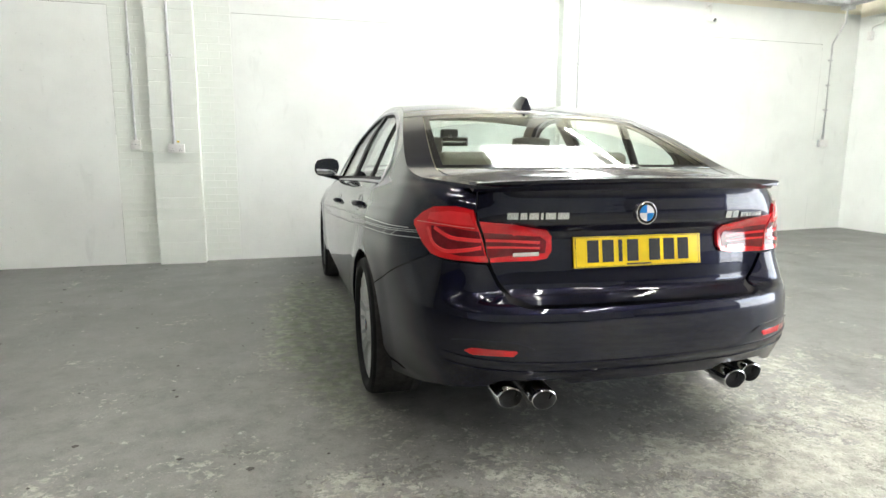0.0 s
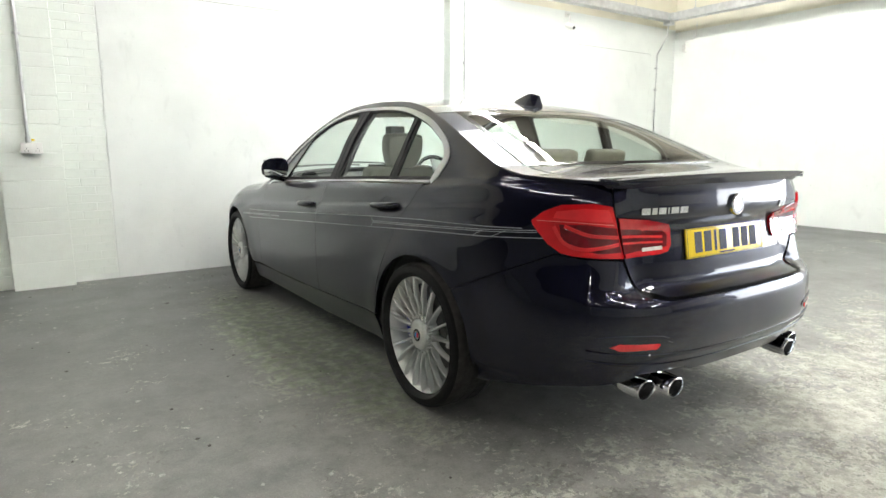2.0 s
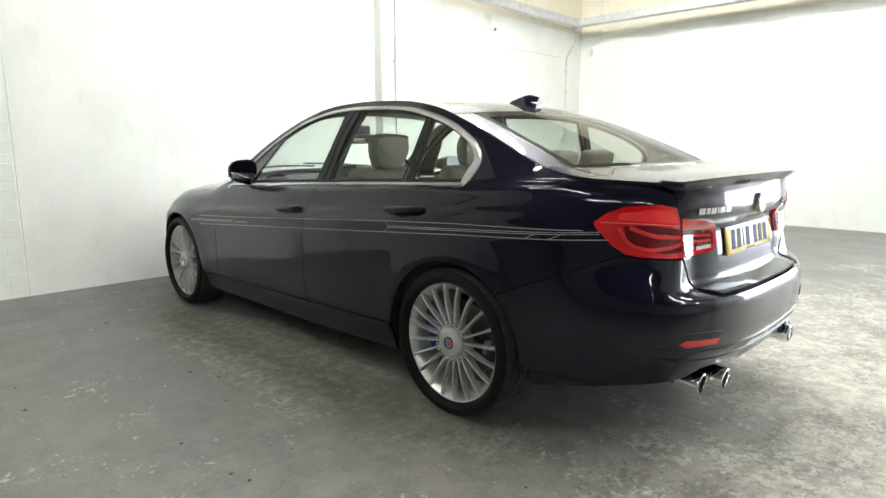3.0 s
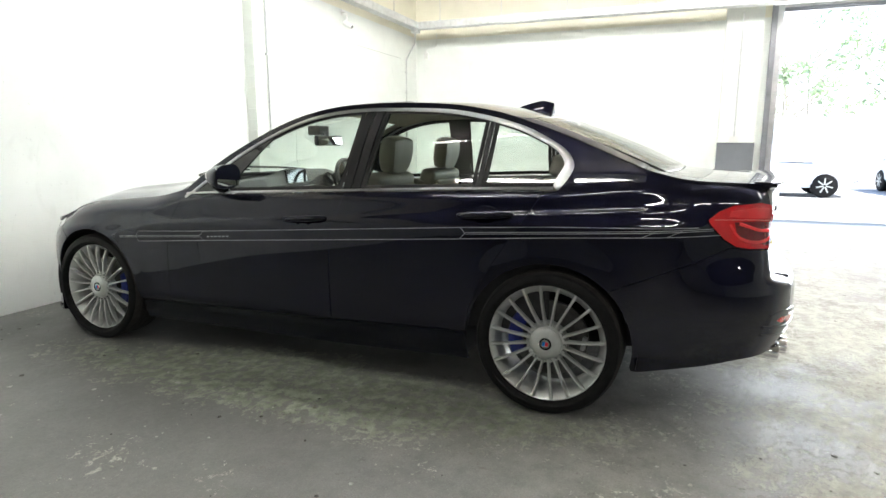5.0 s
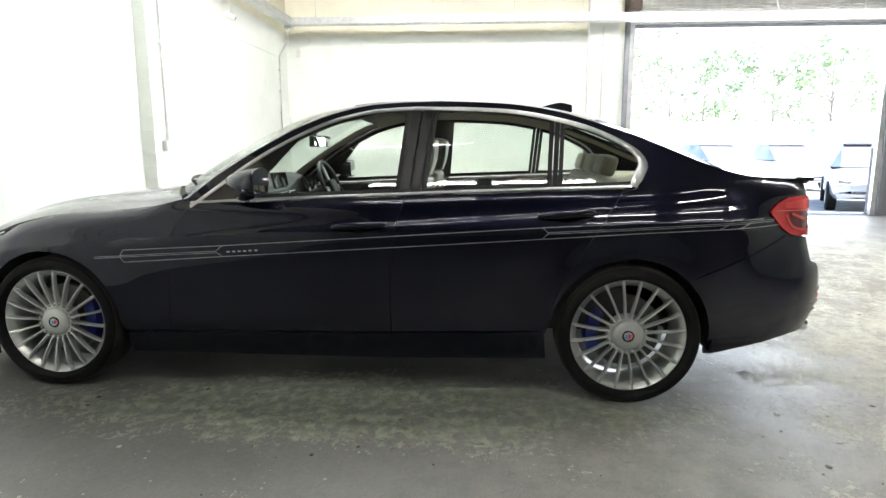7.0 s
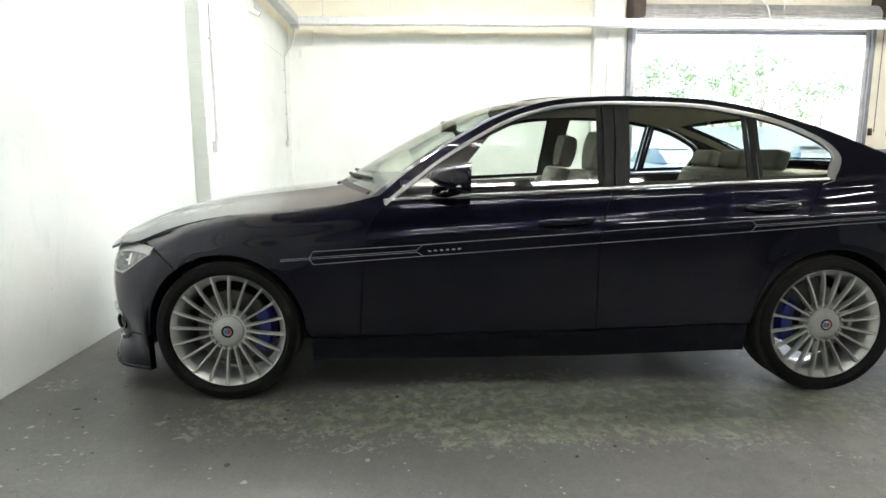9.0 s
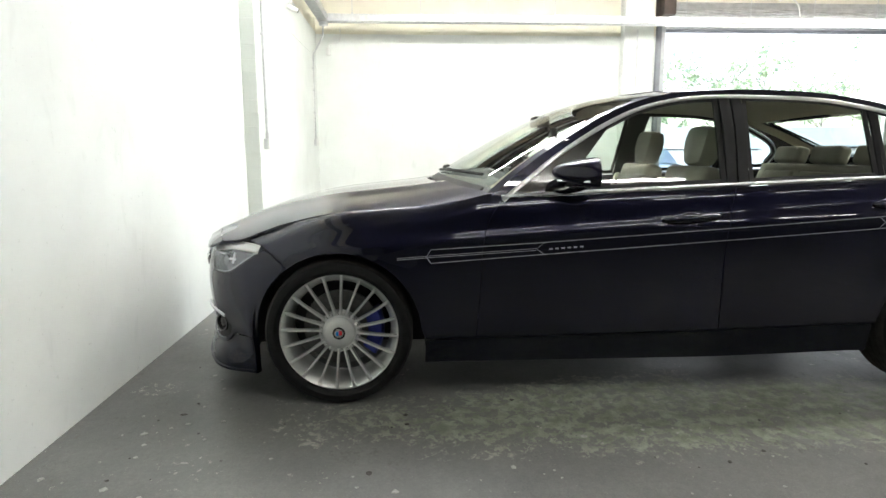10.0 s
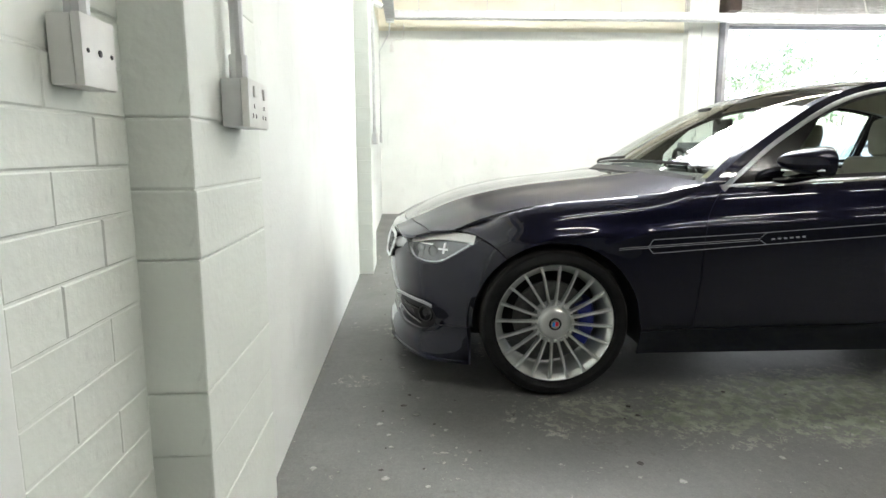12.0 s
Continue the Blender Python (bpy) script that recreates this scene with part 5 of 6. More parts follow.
# ---- tail lamps ----
outer = [(sy(-0.635), 0.902), (sy(-0.68), 0.937), (sy(-0.745), 0.962), (sx(0.72), 0.970), (sx(0.662), 0.960), (sx(0.600), 0.776), (sx(0.68), 0.781), (sy(-0.80), 0.786), (sy(-0.755), 0.793), (sy(-0.705), 0.822), (sy(-0.665), 0.862), (sy(-0.643), 0.886)]
inner = [(sx(0.640), 0.922), (sx(0.50), 0.910), (sx(0.375), 0.888), (sx(0.352), 0.864), (sx(0.352), 0.812), (sx(0.372), 0.785), (sx(0.42), 0.777), (sx(0.594), 0.774)]
lamp_o = pair("tail_lamp", panel_mesh(outer, out=0.009, gap=0.001, ds=0.03, dz=0.02), M_RED, "glossy red tail lamp with layered light bars")
lamp_i = pair("tail_lamp", panel_mesh(inner, out=0.010, gap=0.002, ds=0.03, dz=0.02), M_RED, "glossy red tail lamp with layered light bars")


def lamp_bar(points, w, out, material, lamps, name):
    bm = bmesh.new()
    p = [Vector((a, b, 0)) for a, b in points]
    p = [q for q in smooth_path(p, 6)]
    rows = []
    for i, q in enumerate(p):
        d = (p[min(i + 1, len(p) - 1)] - p[max(i - 1, 0)]).normalized()
        n = Vector((-d.y, d.x, 0)) * w / 2
        rows.append([bm.verts.new(skin((q + n * f).x, (q + n * f).y, out + o)) for f, o in ((-1, -0.006), (-0.7, 0), (0.7, 0), (1, -0.006))])
    for a, b in zip(rows, rows[1:]):
        for k in range(3):
            bm.faces.new((a[k], a[k + 1], b[k + 1], b[k]))
    bmesh.ops.recalc_face_normals(bm, faces=bm.faces[:])
    one = isinstance(lamps, bpy.types.Object)
    a = part(name, bm, material, lamps if one else lamps[0])
    again(name, a, lamps if one else lamps[1], MIRROR if one else None)


dark_o = [(sy(-0.745), 0.893), (sx(0.735), 0.897), (sx(0.642), 0.884), (sx(0.616), 0.800), (sx(0.70), 0.799), (sy(-0.80), 0.812), (sy(-0.755), 0.845)]
dark_i = [(sx(0.624), 0.880), (sx(0.40), 0.864), (sx(0.374), 0.848), (sx(0.380), 0.806), (sx(0.604), 0.792)]
pale_o = [(sy(-0.73), 0.938), (sx(0.74), 0.952), (sx(0.675), 0.948), (sx(0.656), 0.905), (sx(0.72), 0.908), (sy(-0.72), 0.914)]
for poly, lamps, m, o in ((dark_o, lamp_o, M_REDD, 0.0098), (dark_i, lamp_i, M_REDD, 0.0112), (pale_o, lamp_o, M_REDB, 0.0098)):
    a = part("lamp_interior", panel_mesh(poly, out=o, gap=0.0, edge=0.002, ds=0.03, dz=0.02), m, lamps[0])
    again("lamp_interior", a, lamps[1])
lamp_bar([(sy(-0.765), 0.888), (sx(0.735), 0.862), (sx(0.69), 0.856), (sx(0.632), 0.852)], 0.017, 0.0118, M_REDB, lamp_o, "light_bar")
lamp_bar([(sy(-0.725), 0.885), (sy(-0.765), 0.832), (sx(0.745), 0.812), (sx(0.70), 0.817), (sx(0.63), 0.828)], 0.017, 0.0118, M_REDB, lamp_o, "light_bar")
lamp_bar([(sx(0.615), 0.853), (sx(0.40), 0.842)], 0.013, 0.0125, M_REDB, lamp_i, "light_bar")
lamp_bar([(sx(0.611), 0.829), (sx(0.40), 0.823)], 0.010, 0.0125, M_REDB, lamp_i, "light_bar")
lamp_bar([(sx(0.505), 0.800), (sx(0.405), 0.803)], 0.017, 0.0125, M_LAMPW, lamp_i, "reversing_light")
lamp_bar([(sy(-0.66), 0.903), (sy(-0.74), 0.903), (sx(0.74), 0.902), (sx(0.655), 0.896)], 0.003, 0.0115, M_REDP, lamp_o, "side_marker_line")
# red reflectors low in the rear bumper
rf = [(sx(0.665), 0.485), (sx(0.64), 0.497), (sx(0.50), 0.490), (sx(0.495), 0.483), (sx(0.51), 0.470), (sx(0.64), 0.472)]
refl = part("bumper_reflector", panel_mesh(rf, out=0.003, gap=0.0, edge=0.006), M_RED, rear_bumper, "narrow red reflector")
again("bumper_reflector", refl, rear_bumper, MIRROR)
lamp_bar([(sx(0.70), 0.512), (sx(0.64), 0.520), (sx(0.50), 0.512), (sx(0.44), 0.490)], 0.012, 0.004, M_PAINT, rear_bumper, "bumper_crease")
lamp_bar([(sy(-0.86), 0.465), (sx(0.60), 0.450), (sx(0.40), 0.438), (0.0, 0.432)], 0.016, 0.005, M_PAINT, rear_bumper, "bumper_crease")
lamp_bar([(sy(-0.86), 0.43), (sx(0.60), 0.415), (sx(0.40), 0.402), (0.0, 0.396)], 0.010, 0.005, M_PAINT, rear_bumper, "bumper_crease")

# ---- spoiler on the boot lid ----
bm = bmesh.new()
rows = []
for k in range(33):
    u = -1 + 2 * k / 32
    x = 0.615 * u
    back = skin(sx(abs(x)), 1.03)
    y0, y1 = back.y + 0.095, back.y - 0.028 - 0.012 * (1 - u * u)
    zt, lift = 1.046 + 0.010 * (1 - u * u), 0.016 - 0.012 * abs(u) ** 6
    prof = [(y0, zt - 0.004), (y0 - 0.045, zt + 0.006), (y1 + 0.012, zt + lift * 0.75), (y1, zt + lift * 0.7), (y1 + 0.002, zt + lift * 0.7 - 0.007), (y1 + 0.022, zt - 0.012), (back.y + 0.01, 1.018)]
    rows.append([bm.verts.new((x, a, b)) for a, b in prof])
for a, b in zip(rows, rows[1:]):
    for k in range(6):
        bm.faces.new((a[k], a[k + 1], b[k + 1], b[k]))
bm.faces.new(rows[0])
bm.faces.new(rows[-1][::-1])
bmesh.ops.recalc_face_normals(bm, faces=bm.faces[:])
part("boot_spoiler", bm, M_PAINT, car, "navy lip spoiler along the boot edge", angle=45)

# ---- number plate, badges and letters as plain bars ----
PLATE = pose(0.0, -0.905, 0.803, -9, 0, 0)
plate = part("number_plate", moved(box(-0.26, 0.26, -0.003, 0.003, -0.0555, 0.0555, 0.002), PLATE), M_YELLOW, car, "yellow rear number plate with black bars")
for x0, x1 in ((-0.195, -0.15), (-0.135, -0.09), (-0.07, -0.055), (-0.035, 0.01), (0.055, 0.10), (0.115, 0.16), (0.175, 0.22)):
    part("plate_bar", moved(box(x0 - 0.012, x1 - 0.012, -0.0042, -0.003, -0.037, 0.042), PLATE), M_MATT, plate)
part("plate_rim", moved(box(-0.252, 0.252, -0.0038, -0.003, 0.0515, 0.0528), PLATE), M_MATT, plate)
part("plate_rim", moved(box(-0.252, 0.252, -0.0038, -0.003, -0.0528, -0.0515), PLATE), M_MATT, plate)
part("plate_rim", moved(box(-0.252, -0.2507, -0.0038, -0.003, -0.0515, 0.0515), PLATE), M_MATT, plate)
part("plate_rim", moved(box(0.2507, 0.252, -0.0038, -0.003, -0.0515, 0.0515), PLATE), M_MATT, plate)
part("plate_maker_bar", moved(box(-0.05, 0.05, -0.0038, -0.003, -0.0495, -0.044), PLATE), M_MATT, plate)
BADGE = pose(0, skin(0.0, 0.943).y - 0.004, 0.943, -4, 0, 0)
badge = part("boot_badge", moved(lathe([(-0.006, 0), (-0.006, 0.028), (-0.0075, 0.030), (-0.009, 0.036), (-0.006, 0.041), (0.004, 0.041)], 40, "y"), BADGE), M_CHROME, car, "round chrome badge with blue and white quarters")
part("badge_ring", moved(lathe([(-0.0082, 0.029), (-0.0096, 0.030), (-0.0096, 0.0365), (-0.0082, 0.0375)], 40, "y"), BADGE), M_SCREEN, badge, "black ring")
for k in range(4):
    bm = bmesh.new()
    c = bm.verts.new((0, -0.0085, 0))
    ring_ = [bm.verts.new((0.028 * math.cos(math.radians(90 * k + 9 * j)), -0.0085, 0.028 * math.sin(math.radians(90 * k + 9 * j)))) for j in range(11)]
    for a, b in zip(ring_, ring_[1:]):
        bm.faces.new((c, a, b))
    part("badge_quarter", moved(bm, BADGE), M_BADGEW if k % 2 == 0 else M_BADGEB, badge)


def word(name, x0, widths, gap_, z, h):
    x = x0
    for w in widths:
        q = panel_mesh([(sx(abs(x)), z - h / 2), (sx(abs(x + w)), z - h / 2), (sx(abs(x + w)), z + h / 2), (sx(abs(x)), z + h / 2)], out=0.005, gap=0.0005, edge=0.005)
        if x > 0:
            q = moved(q, MIRROR)
            bmesh.ops.reverse_faces(q, faces=q.faces[:])
        part(name, q, M_CHROME, boot)
        x += w + gap_


word("chrome_letter_bar", -0.533, (0.043, 0.026, 0.036, 0.010, 0.040, 0.043), 0.007, 0.938, 0.024)
word("chrome_letter_bar", 0.365, (0.030, 0.030), 0.006, 0.928, 0.028)
word("chrome_letter_bar", 0.445, (0.016, 0.006, 0.014, 0.016, 0.016, 0.016, 0.016), 0.0045, 0.925, 0.017)

# ---- exhaust tips ----
for x, y in ((-0.503, -0.862), (-0.393, -0.905), (0.393, -0.905), (0.503, -0.862)):
    p = lathe([(-0.086, 0.0385), (-0.09, 0.0400), (-0.088, 0.0435), (-0.080, 0.0455), (0.0, 0.0455), (0.0, 0.040), (-0.07, 0.0385)], 36, "y", True)
    for v in p.verts:
        v.co.x *= 1.1
        v.co.z *= 0.86
    m = pose(x, y, 0.312, 4, 0, 0)
    tip = part("exhaust_tip", moved(p, m), M_POLISH, car, "oval polished chrome exhaust tip")
    part("exhaust_bore", moved(lathe([(-0.05, 0), (-0.05, 0.0385), (0.0, 0.0385)], 28, "y"), m), M_MATT, tip)
    part("exhaust_pipe", moved(lathe([(0.0, 0.036), (0.18, 0.034)], 24, "y"), m), M_DISC, tip)
bm = box(-0.58, -0.33, -0.86, -0.55, 0.355, 0.43, 0.02)
box(0.33, 0.58, -0.86, -0.55, 0.355, 0.43, 0.02, bm=bm)
part("exhaust_silencer", bm, M_MATT, car)

# ---- roof aerial ----
bm = bmesh.new()
rows = []
for k in range(13):
    t = k / 12
    y = 0.385 - 0.20 * t
    h = 0.010 + 0.056 * min(1.0, t / 0.72) ** 0.85 + 0.004 * t
    w = 0.006 + 0.026 * math.sin(t * math.pi * 0.58)
    base = float(np.interp(-y, [-a for a in MID_Y], MID_Z)) - 0.004
    rows.append([bm.verts.new((x * w, y, base + z * h)) for x, z in ((-1, 0), (-0.8, 0.3), (-0.36, 0.75), (-0.12, 0.98), (0.12, 0.98), (0.36, 0.75), (0.8, 0.3), (1, 0))])
for a, b in zip(rows, rows[1:]):
    for k in range(7):
        bm.faces.new((a[k], a[k + 1], b[k + 1], b[k]))
bm.faces.new(rows[0])
bm.faces.new(rows[-1][::-1])
bmesh.ops.recalc_face_normals(bm, faces=bm.faces[:])
part("roof_aerial", bm, M_PAINT, car, "glossy navy shark-fin aerial", angle=50)

# ---- headlamps, grille, fog openings ----
hl = [(D(a), b) for a, b in LAMP_LOW + LAMP_TOP]
bowl = pair("headlamp", panel_mesh(hl, out=-0.022, gap=0.0, edge=0.03), M_BOWL, "clear headlamp with bright bezel and light bars")
lens = part("headlamp_lens", panel_mesh(hl, out=0.001, gap=0.0015, edge=0.006, ds=0.03, dz=0.02), M_CLEAR, bowl[0])
again("headlamp_lens", lens, bowl[1])
lamp_bar([(D(0.995), 0.694), (D(0.93), 0.700), (D(0.80), 0.703), (D(0.70), 0.692), (D(0.56), 0.670)], 0.036, -0.006, M_WPLAST, bowl, "upper_bezel")
lamp_bar([(D(0.99), 0.684), (D(0.93), 0.650), (D(0.86), 0.610), (D(0.80), 0.590), (D(0.715), 0.588), (D(0.63), 0.599), (D(0.58), 0.622), (D(0.548), 0.645)], 0.005, -0.003, M_CHROME, bowl, "lens_edge_trim")
lamp_bar([(D(0.86), 0.645), (D(0.80), 0.645)], 0.010, -0.008, M_BADGEW, bowl, "light_guide")
lamp_bar([(D(0.832), 0.675), (D(0.832), 0.625)], 0.012, -0.010, M_BADGEW, bowl, "light_guide")
lamp_bar([(D(0.76), 0.662), (D(0.66), 0.660)], 0.008, -0.008, M_BADGEW, bowl, "light_guide")
lamp_bar([(D(0.69), 0.655), (D(0.69), 0.605)], 0.012, -0.010, M_BOWL, bowl, "light_guide")
for d0, z0 in ((0.755, 0.628), (0.635, 0.632)):
    q = skin(D(d0), z0, -0.02)
    n_ = (skin(D(d0), z0, 0.01) - q).normalized()
    m = Matrix.Translation(q) @ n_.to_track_quat("X", "Z").to_matrix().to_4x4()
    a = part("projector", moved(lathe([(0.010, 0.0), (0.008, 0.014), (0.003, 0.024), (0.0, 0.028), (-0.004, 0.030)], 24), m), M_BOWL, bowl[0])
    again("projector", a, bowl[1])
# kidney grilles, their frames reaching out to the lamps
kid = [(D(0.03), 0.655), (D(0.20), 0.668), (D(0.315), 0.662), (D(0.350), 0.645), (D(0.345), 0.60), (D(0.30), 0.555), (D(0.22), 0.54), (D(0.06), 0.535), (D(0.03), 0.56)]
grille = pair("kidney_grille", panel_mesh(kid, out=0.004, gap=0.0, edge=0.03), M_MATT, "kidney-shaped grille with chrome frame")
closed = [Vector((*q, 0)) for q in kid]
bm = sweep([tuple(skin(q.x, q.y, 0.010)) for q in [closed[i].lerp(closed[(i + 1) % 9], k / 5) for i in range(9) for k in range(5)]], 0.012, 8, closed=True)
a = part("grille_frame", bm, M_CHROME, grille[0])
again("grille_frame", a, grille[1])
wing_ = [(D(0.345), 0.655), (D(0.478), 0.664), (D(0.515), 0.652), (D(0.47), 0.618), (D(0.372), 0.602), (D(0.345), 0.61)]
a = part("grille_frame", panel_mesh(wing_, out=0.001, gap=0.001, edge=0.02), M_SATIN, grille[0])
again("grille_frame", a, grille[1])
for k in range(9):
    a = part("grille_slat", sweep([tuple(skin(D(0.055 + 0.03 * k), 0.652, 0.012)), tuple(skin(D(0.055 + 0.03 * k), 0.552, 0.012))], 0.005, 6), M_BLACK, grille[0])
    again("grille_slat", a, grille[1])
# fog inlets low in the bumper
fog = [(D(0.765), 0.372), (D(0.70), 0.380), (D(0.596), 0.384), (D(0.45), 0.372), (D(0.373), 0.335), (D(0.40), 0.29), (D(0.499), 0.263), (D(0.62), 0.255), (D(0.72), 0.262), (D(0.775), 0.290), (D(0.789), 0.325)]
fg = part("fog_opening", panel_mesh(fog, out=0.002, gap=0.0, edge=0.006), M_MATT, front_bumper, "black lower grille opening")
again("fog_opening", fg, front_bumper, MIRROR)
lamp_bar([(D(0.785), 0.379), (D(0.72), 0.392), (D(0.596), 0.394), (D(0.50), 0.392), (D(0.40), 0.378)], 0.017, 0.014, M_SATIN, front_bumper, "bumper_trim_blade")
lamp_bar([(D(0.74), 0.330), (D(0.66), 0.345), (D(0.50), 0.340)], 0.012, 0.010, M_BLACK, front_bumper, "inlet_bar")
lamp_bar([(D(0.60), 0.312), (D(0.55), 0.338), (D(0.47), 0.352)], 0.010, 0.006, M_BLACK, front_bumper, "inlet_bar")
lamp_bar([(D(0.68), 0.28), (D(0.55), 0.29), (D(0.42), 0.31)], 0.012, 0.010, M_BLACK, front_bumper, "inlet_bar")
lamp_bar([(D(0.82), 0.300), (D(0.775), 0.268), (D(0.70), 0.250), (D(0.60), 0.244), (D(0.45), 0.246), (D(0.35), 0.27)], 0.022, 0.014, M_PAINT, front_bumper, "inlet_lip")
lamp_bar([(D(0.978), 0.146), (D(0.88), 0.138), (D(0.75), 0.135), (D(0.6), 0.136), (D(0.3), 0.136)], 0.016, 0.010, M_PAINT, spoiler, "spoiler_edge")
FOG = Matrix.Translation(skin(D(0.725), 0.335, 0.004)) @ Vector((-0.8, 0.6, 0)).to_track_quat("X", "Z").to_matrix().to_4x4()
a = part("fog_lamp", moved(lathe([(0.008, 0.0), (0.006, 0.02), (0.002, 0.028), (-0.004, 0.030)], 24), FOG), M_SCREEN, front_bumper, "round fog lamp behind dark glass")
b = again("fog_lamp", a, front_bumper, MIRROR)
a = part("fog_lamp_ring", moved(lathe([(0.0, 0.030), (0.012, 0.033), (0.012, 0.039), (-0.004, 0.042)], 24), FOG), M_BLACK, front_bumper)
again("fog_lamp_ring", a, front_bumper, MIRROR)
# washer cover below the lamp
wc_ = [(D(0.80), 0.552), (D(0.735), 0.540), (D(0.735), 0.518), (D(0.795), 0.528)]
a = part("washer_cover", panel_mesh(wc_, out=0.0012, gap=0.0, edge=0.003), M_PAINT, front_bumper)
again("washer_cover", a, front_bumper, MIRROR)

# wipers on the cowl
for y0, u0, u1 in ((0.32, 0.75, -0.15), (0.30, 0.0, -0.82)):
    part("wiper", sweep([tuple(top(y0 + 0.25 * t, u0 + (u1 - u0) * t, 0.014)) for t in np.linspace(0, 1, 9)], 0.008, 6), M_MATT, car)


# ---- the cabin ----
def soft_box(x0, x1, y0, y1, z0, z1, b):
    return box(x0, x1, y0, y1, z0, z1, b, seg=4)


def front_seat(x):
    back = moved(soft_box(-0.235, 0.235, -0.055, 0.055, 0.0, 0.60, 0.045), pose(x, 1.19, 0.47, 17, 0, 0))
    seat = part("front_seat", back, M_LEATHER, car, "beige leather front seat")
    part("seat_cushion", soft_box(x - 0.25, x + 0.25, 1.19, 1.69, 0.36, 0.50, 0.05), M_LEATHER, seat)
    for s in (-1, 1):
        part("seat_bolster", moved(soft_box(-0.035, 0.035, -0.02, 0.085, 0.04, 0.52, 0.03), pose(x + s * 0.215, 1.19, 0.47, 17, 0, 0)), M_LEATHER, seat)
        part("headrest_post", sweep([(x + s * 0.06, 1.02, 1.0), (x + s * 0.06, 0.99, 1.12)], 0.007, 8), M_CHROME, seat)
    bm = bmesh.new()
    bmesh.ops.create_cube(bm, size=1)
    bmesh.ops.subdivide_edges(bm, edges=bm.edges[:], cuts=5, use_grid_fill=True)
    for v in bm.verts:
        q = v.co * 2
        r = Vector((q.x * math.sqrt(max(0, 1 - q.y**2 / 3 - q.z**2 / 3)), q.y * math.sqrt(max(0, 1 - q.x**2 / 3 - q.z**2 / 3)), q.z * math.sqrt(max(0, 1 - q.y**2 / 3 - q.x**2 / 3))))
        w = q.lerp(r, 0.55)
        v.co = Vector((w.x * (0.125 + 0.02 * w.z), w.y * 0.052 - 0.012 * abs(w.x), w.z * 0.105))
    part("headrest", moved(bm, pose(x, 0.995, 1.145, 10, 0, 0)), M_LEATHER, seat)
    part("seat_back_shell", moved(soft_box(-0.2, 0.2, -0.075, -0.05, 0.02, 0.55, 0.012), pose(x, 1.19, 0.47, 17, 0, 0)), M_LEATHER, seat)
    return seat


front_seat(-0.37)
front_seat(0.37)
bench = part("rear_seat", moved(soft_box(-0.64, 0.64, -0.06, 0.06, 0.0, 0.62, 0.05), pose(0, 0.27, 0.46, 22, 0, 0)), M_LEATHER, car, "beige leather rear bench")
part("seat_cushion", soft_box(-0.64, 0.64, 0.27, 0.76, 0.36, 0.50, 0.05), M_LEATHER, bench)
for x in (-0.37, 0.0, 0.37):
    part("headrest", moved(soft_box(-0.13, 0.13, -0.04, 0.04, -0.05, 0.055, 0.03), pose(x, 0.05, 1.095, 16, 0, 0)), M_LEATHER, bench)
    part("seat_panel", moved(soft_box(-0.15, 0.15, 0.05, 0.075, 0.1, 0.56, 0.02), pose(x, 0.27, 0.46, 22, 0, 0)), M_LEATHER, bench)
part("parcel_shelf", box(-0.66, 0.66, -0.50, 0.02, 1.0, 1.03, 0.01), M_LINER, car, "beige parcel shelf")
# roof lining: a sheet under the roof with rails over the doors
bm = bmesh.new()
rows = [[bm.verts.new(top(5.4 + 5.0 * i / 20, -0.97 + 1.94 * k / 20) - Vector((0, 0, 0.03 + 0.012 * abs(-1 + k / 10)))) for k in range(21)] for i in range(21)]
for i in range(20):
    for k in range(20):
        bm.faces.new((rows[i][k], rows[i][k + 1], rows[i + 1][k + 1], rows[i + 1][k]))
part("headliner", bm, M_LINER, car, "beige roof lining")
for u0, u1 in ((-0.985, -0.90), (0.90, 0.985)):
    bm = bmesh.new()
    rows = [[bm.verts.new(top(0.4 + 4.9 * i / 24, u0 + (u1 - u0) * k / 3) - Vector((0, 0.01, 0.02))) for k in range(4)] for i in range(25)]
    for i in range(24):
        for k in range(3):
            bm.faces.new((rows[i][k], rows[i][k + 1], rows[i + 1][k + 1], rows[i + 1][k]))
    part("pillar_lining", bm, M_LINER, car)
for u0, u1 in ((-0.99, -0.84), (0.84, 0.99)):
    bm = bmesh.new()
    rows = [[bm.verts.new(top(10.3 + 5.2 * i / 24, u0 + (u1 - u0) * k / 3) - Vector((0, 0, 0.025))) for k in range(4)] for i in range(25)]
    for i in range(24):
        for k in range(3):
            bm.faces.new((rows[i][k], rows[i][k + 1], rows[i + 1][k + 1], rows[i + 1][k]))
    part("pillar_lining", bm, M_LINER, car)
# inside faces of the doors and the pillars
def lining(y0, y1, z0, depth, material, name):
    bm = bmesh.new()
    rows = []
    for i in range(13):
        y = y0 + (y1 - y0) * i / 12
        rows.append([bm.verts.new(skin(sy(y), z, -depth)) for z in (z0, 0.6, 0.75, 0.86, belt(y) - 0.012)] + [bm.verts.new(skin(sy(y), belt(y) - 0.004, -0.02))])
    for a, b in zip(rows, rows[1:]):
        for k in range(5):
            bm.faces.new((a[k], a[k + 1], b[k + 1], b[k]))
    bmesh.ops.recalc_face_normals(bm, faces=bm.faces[:])
    pair(name, bm, material)


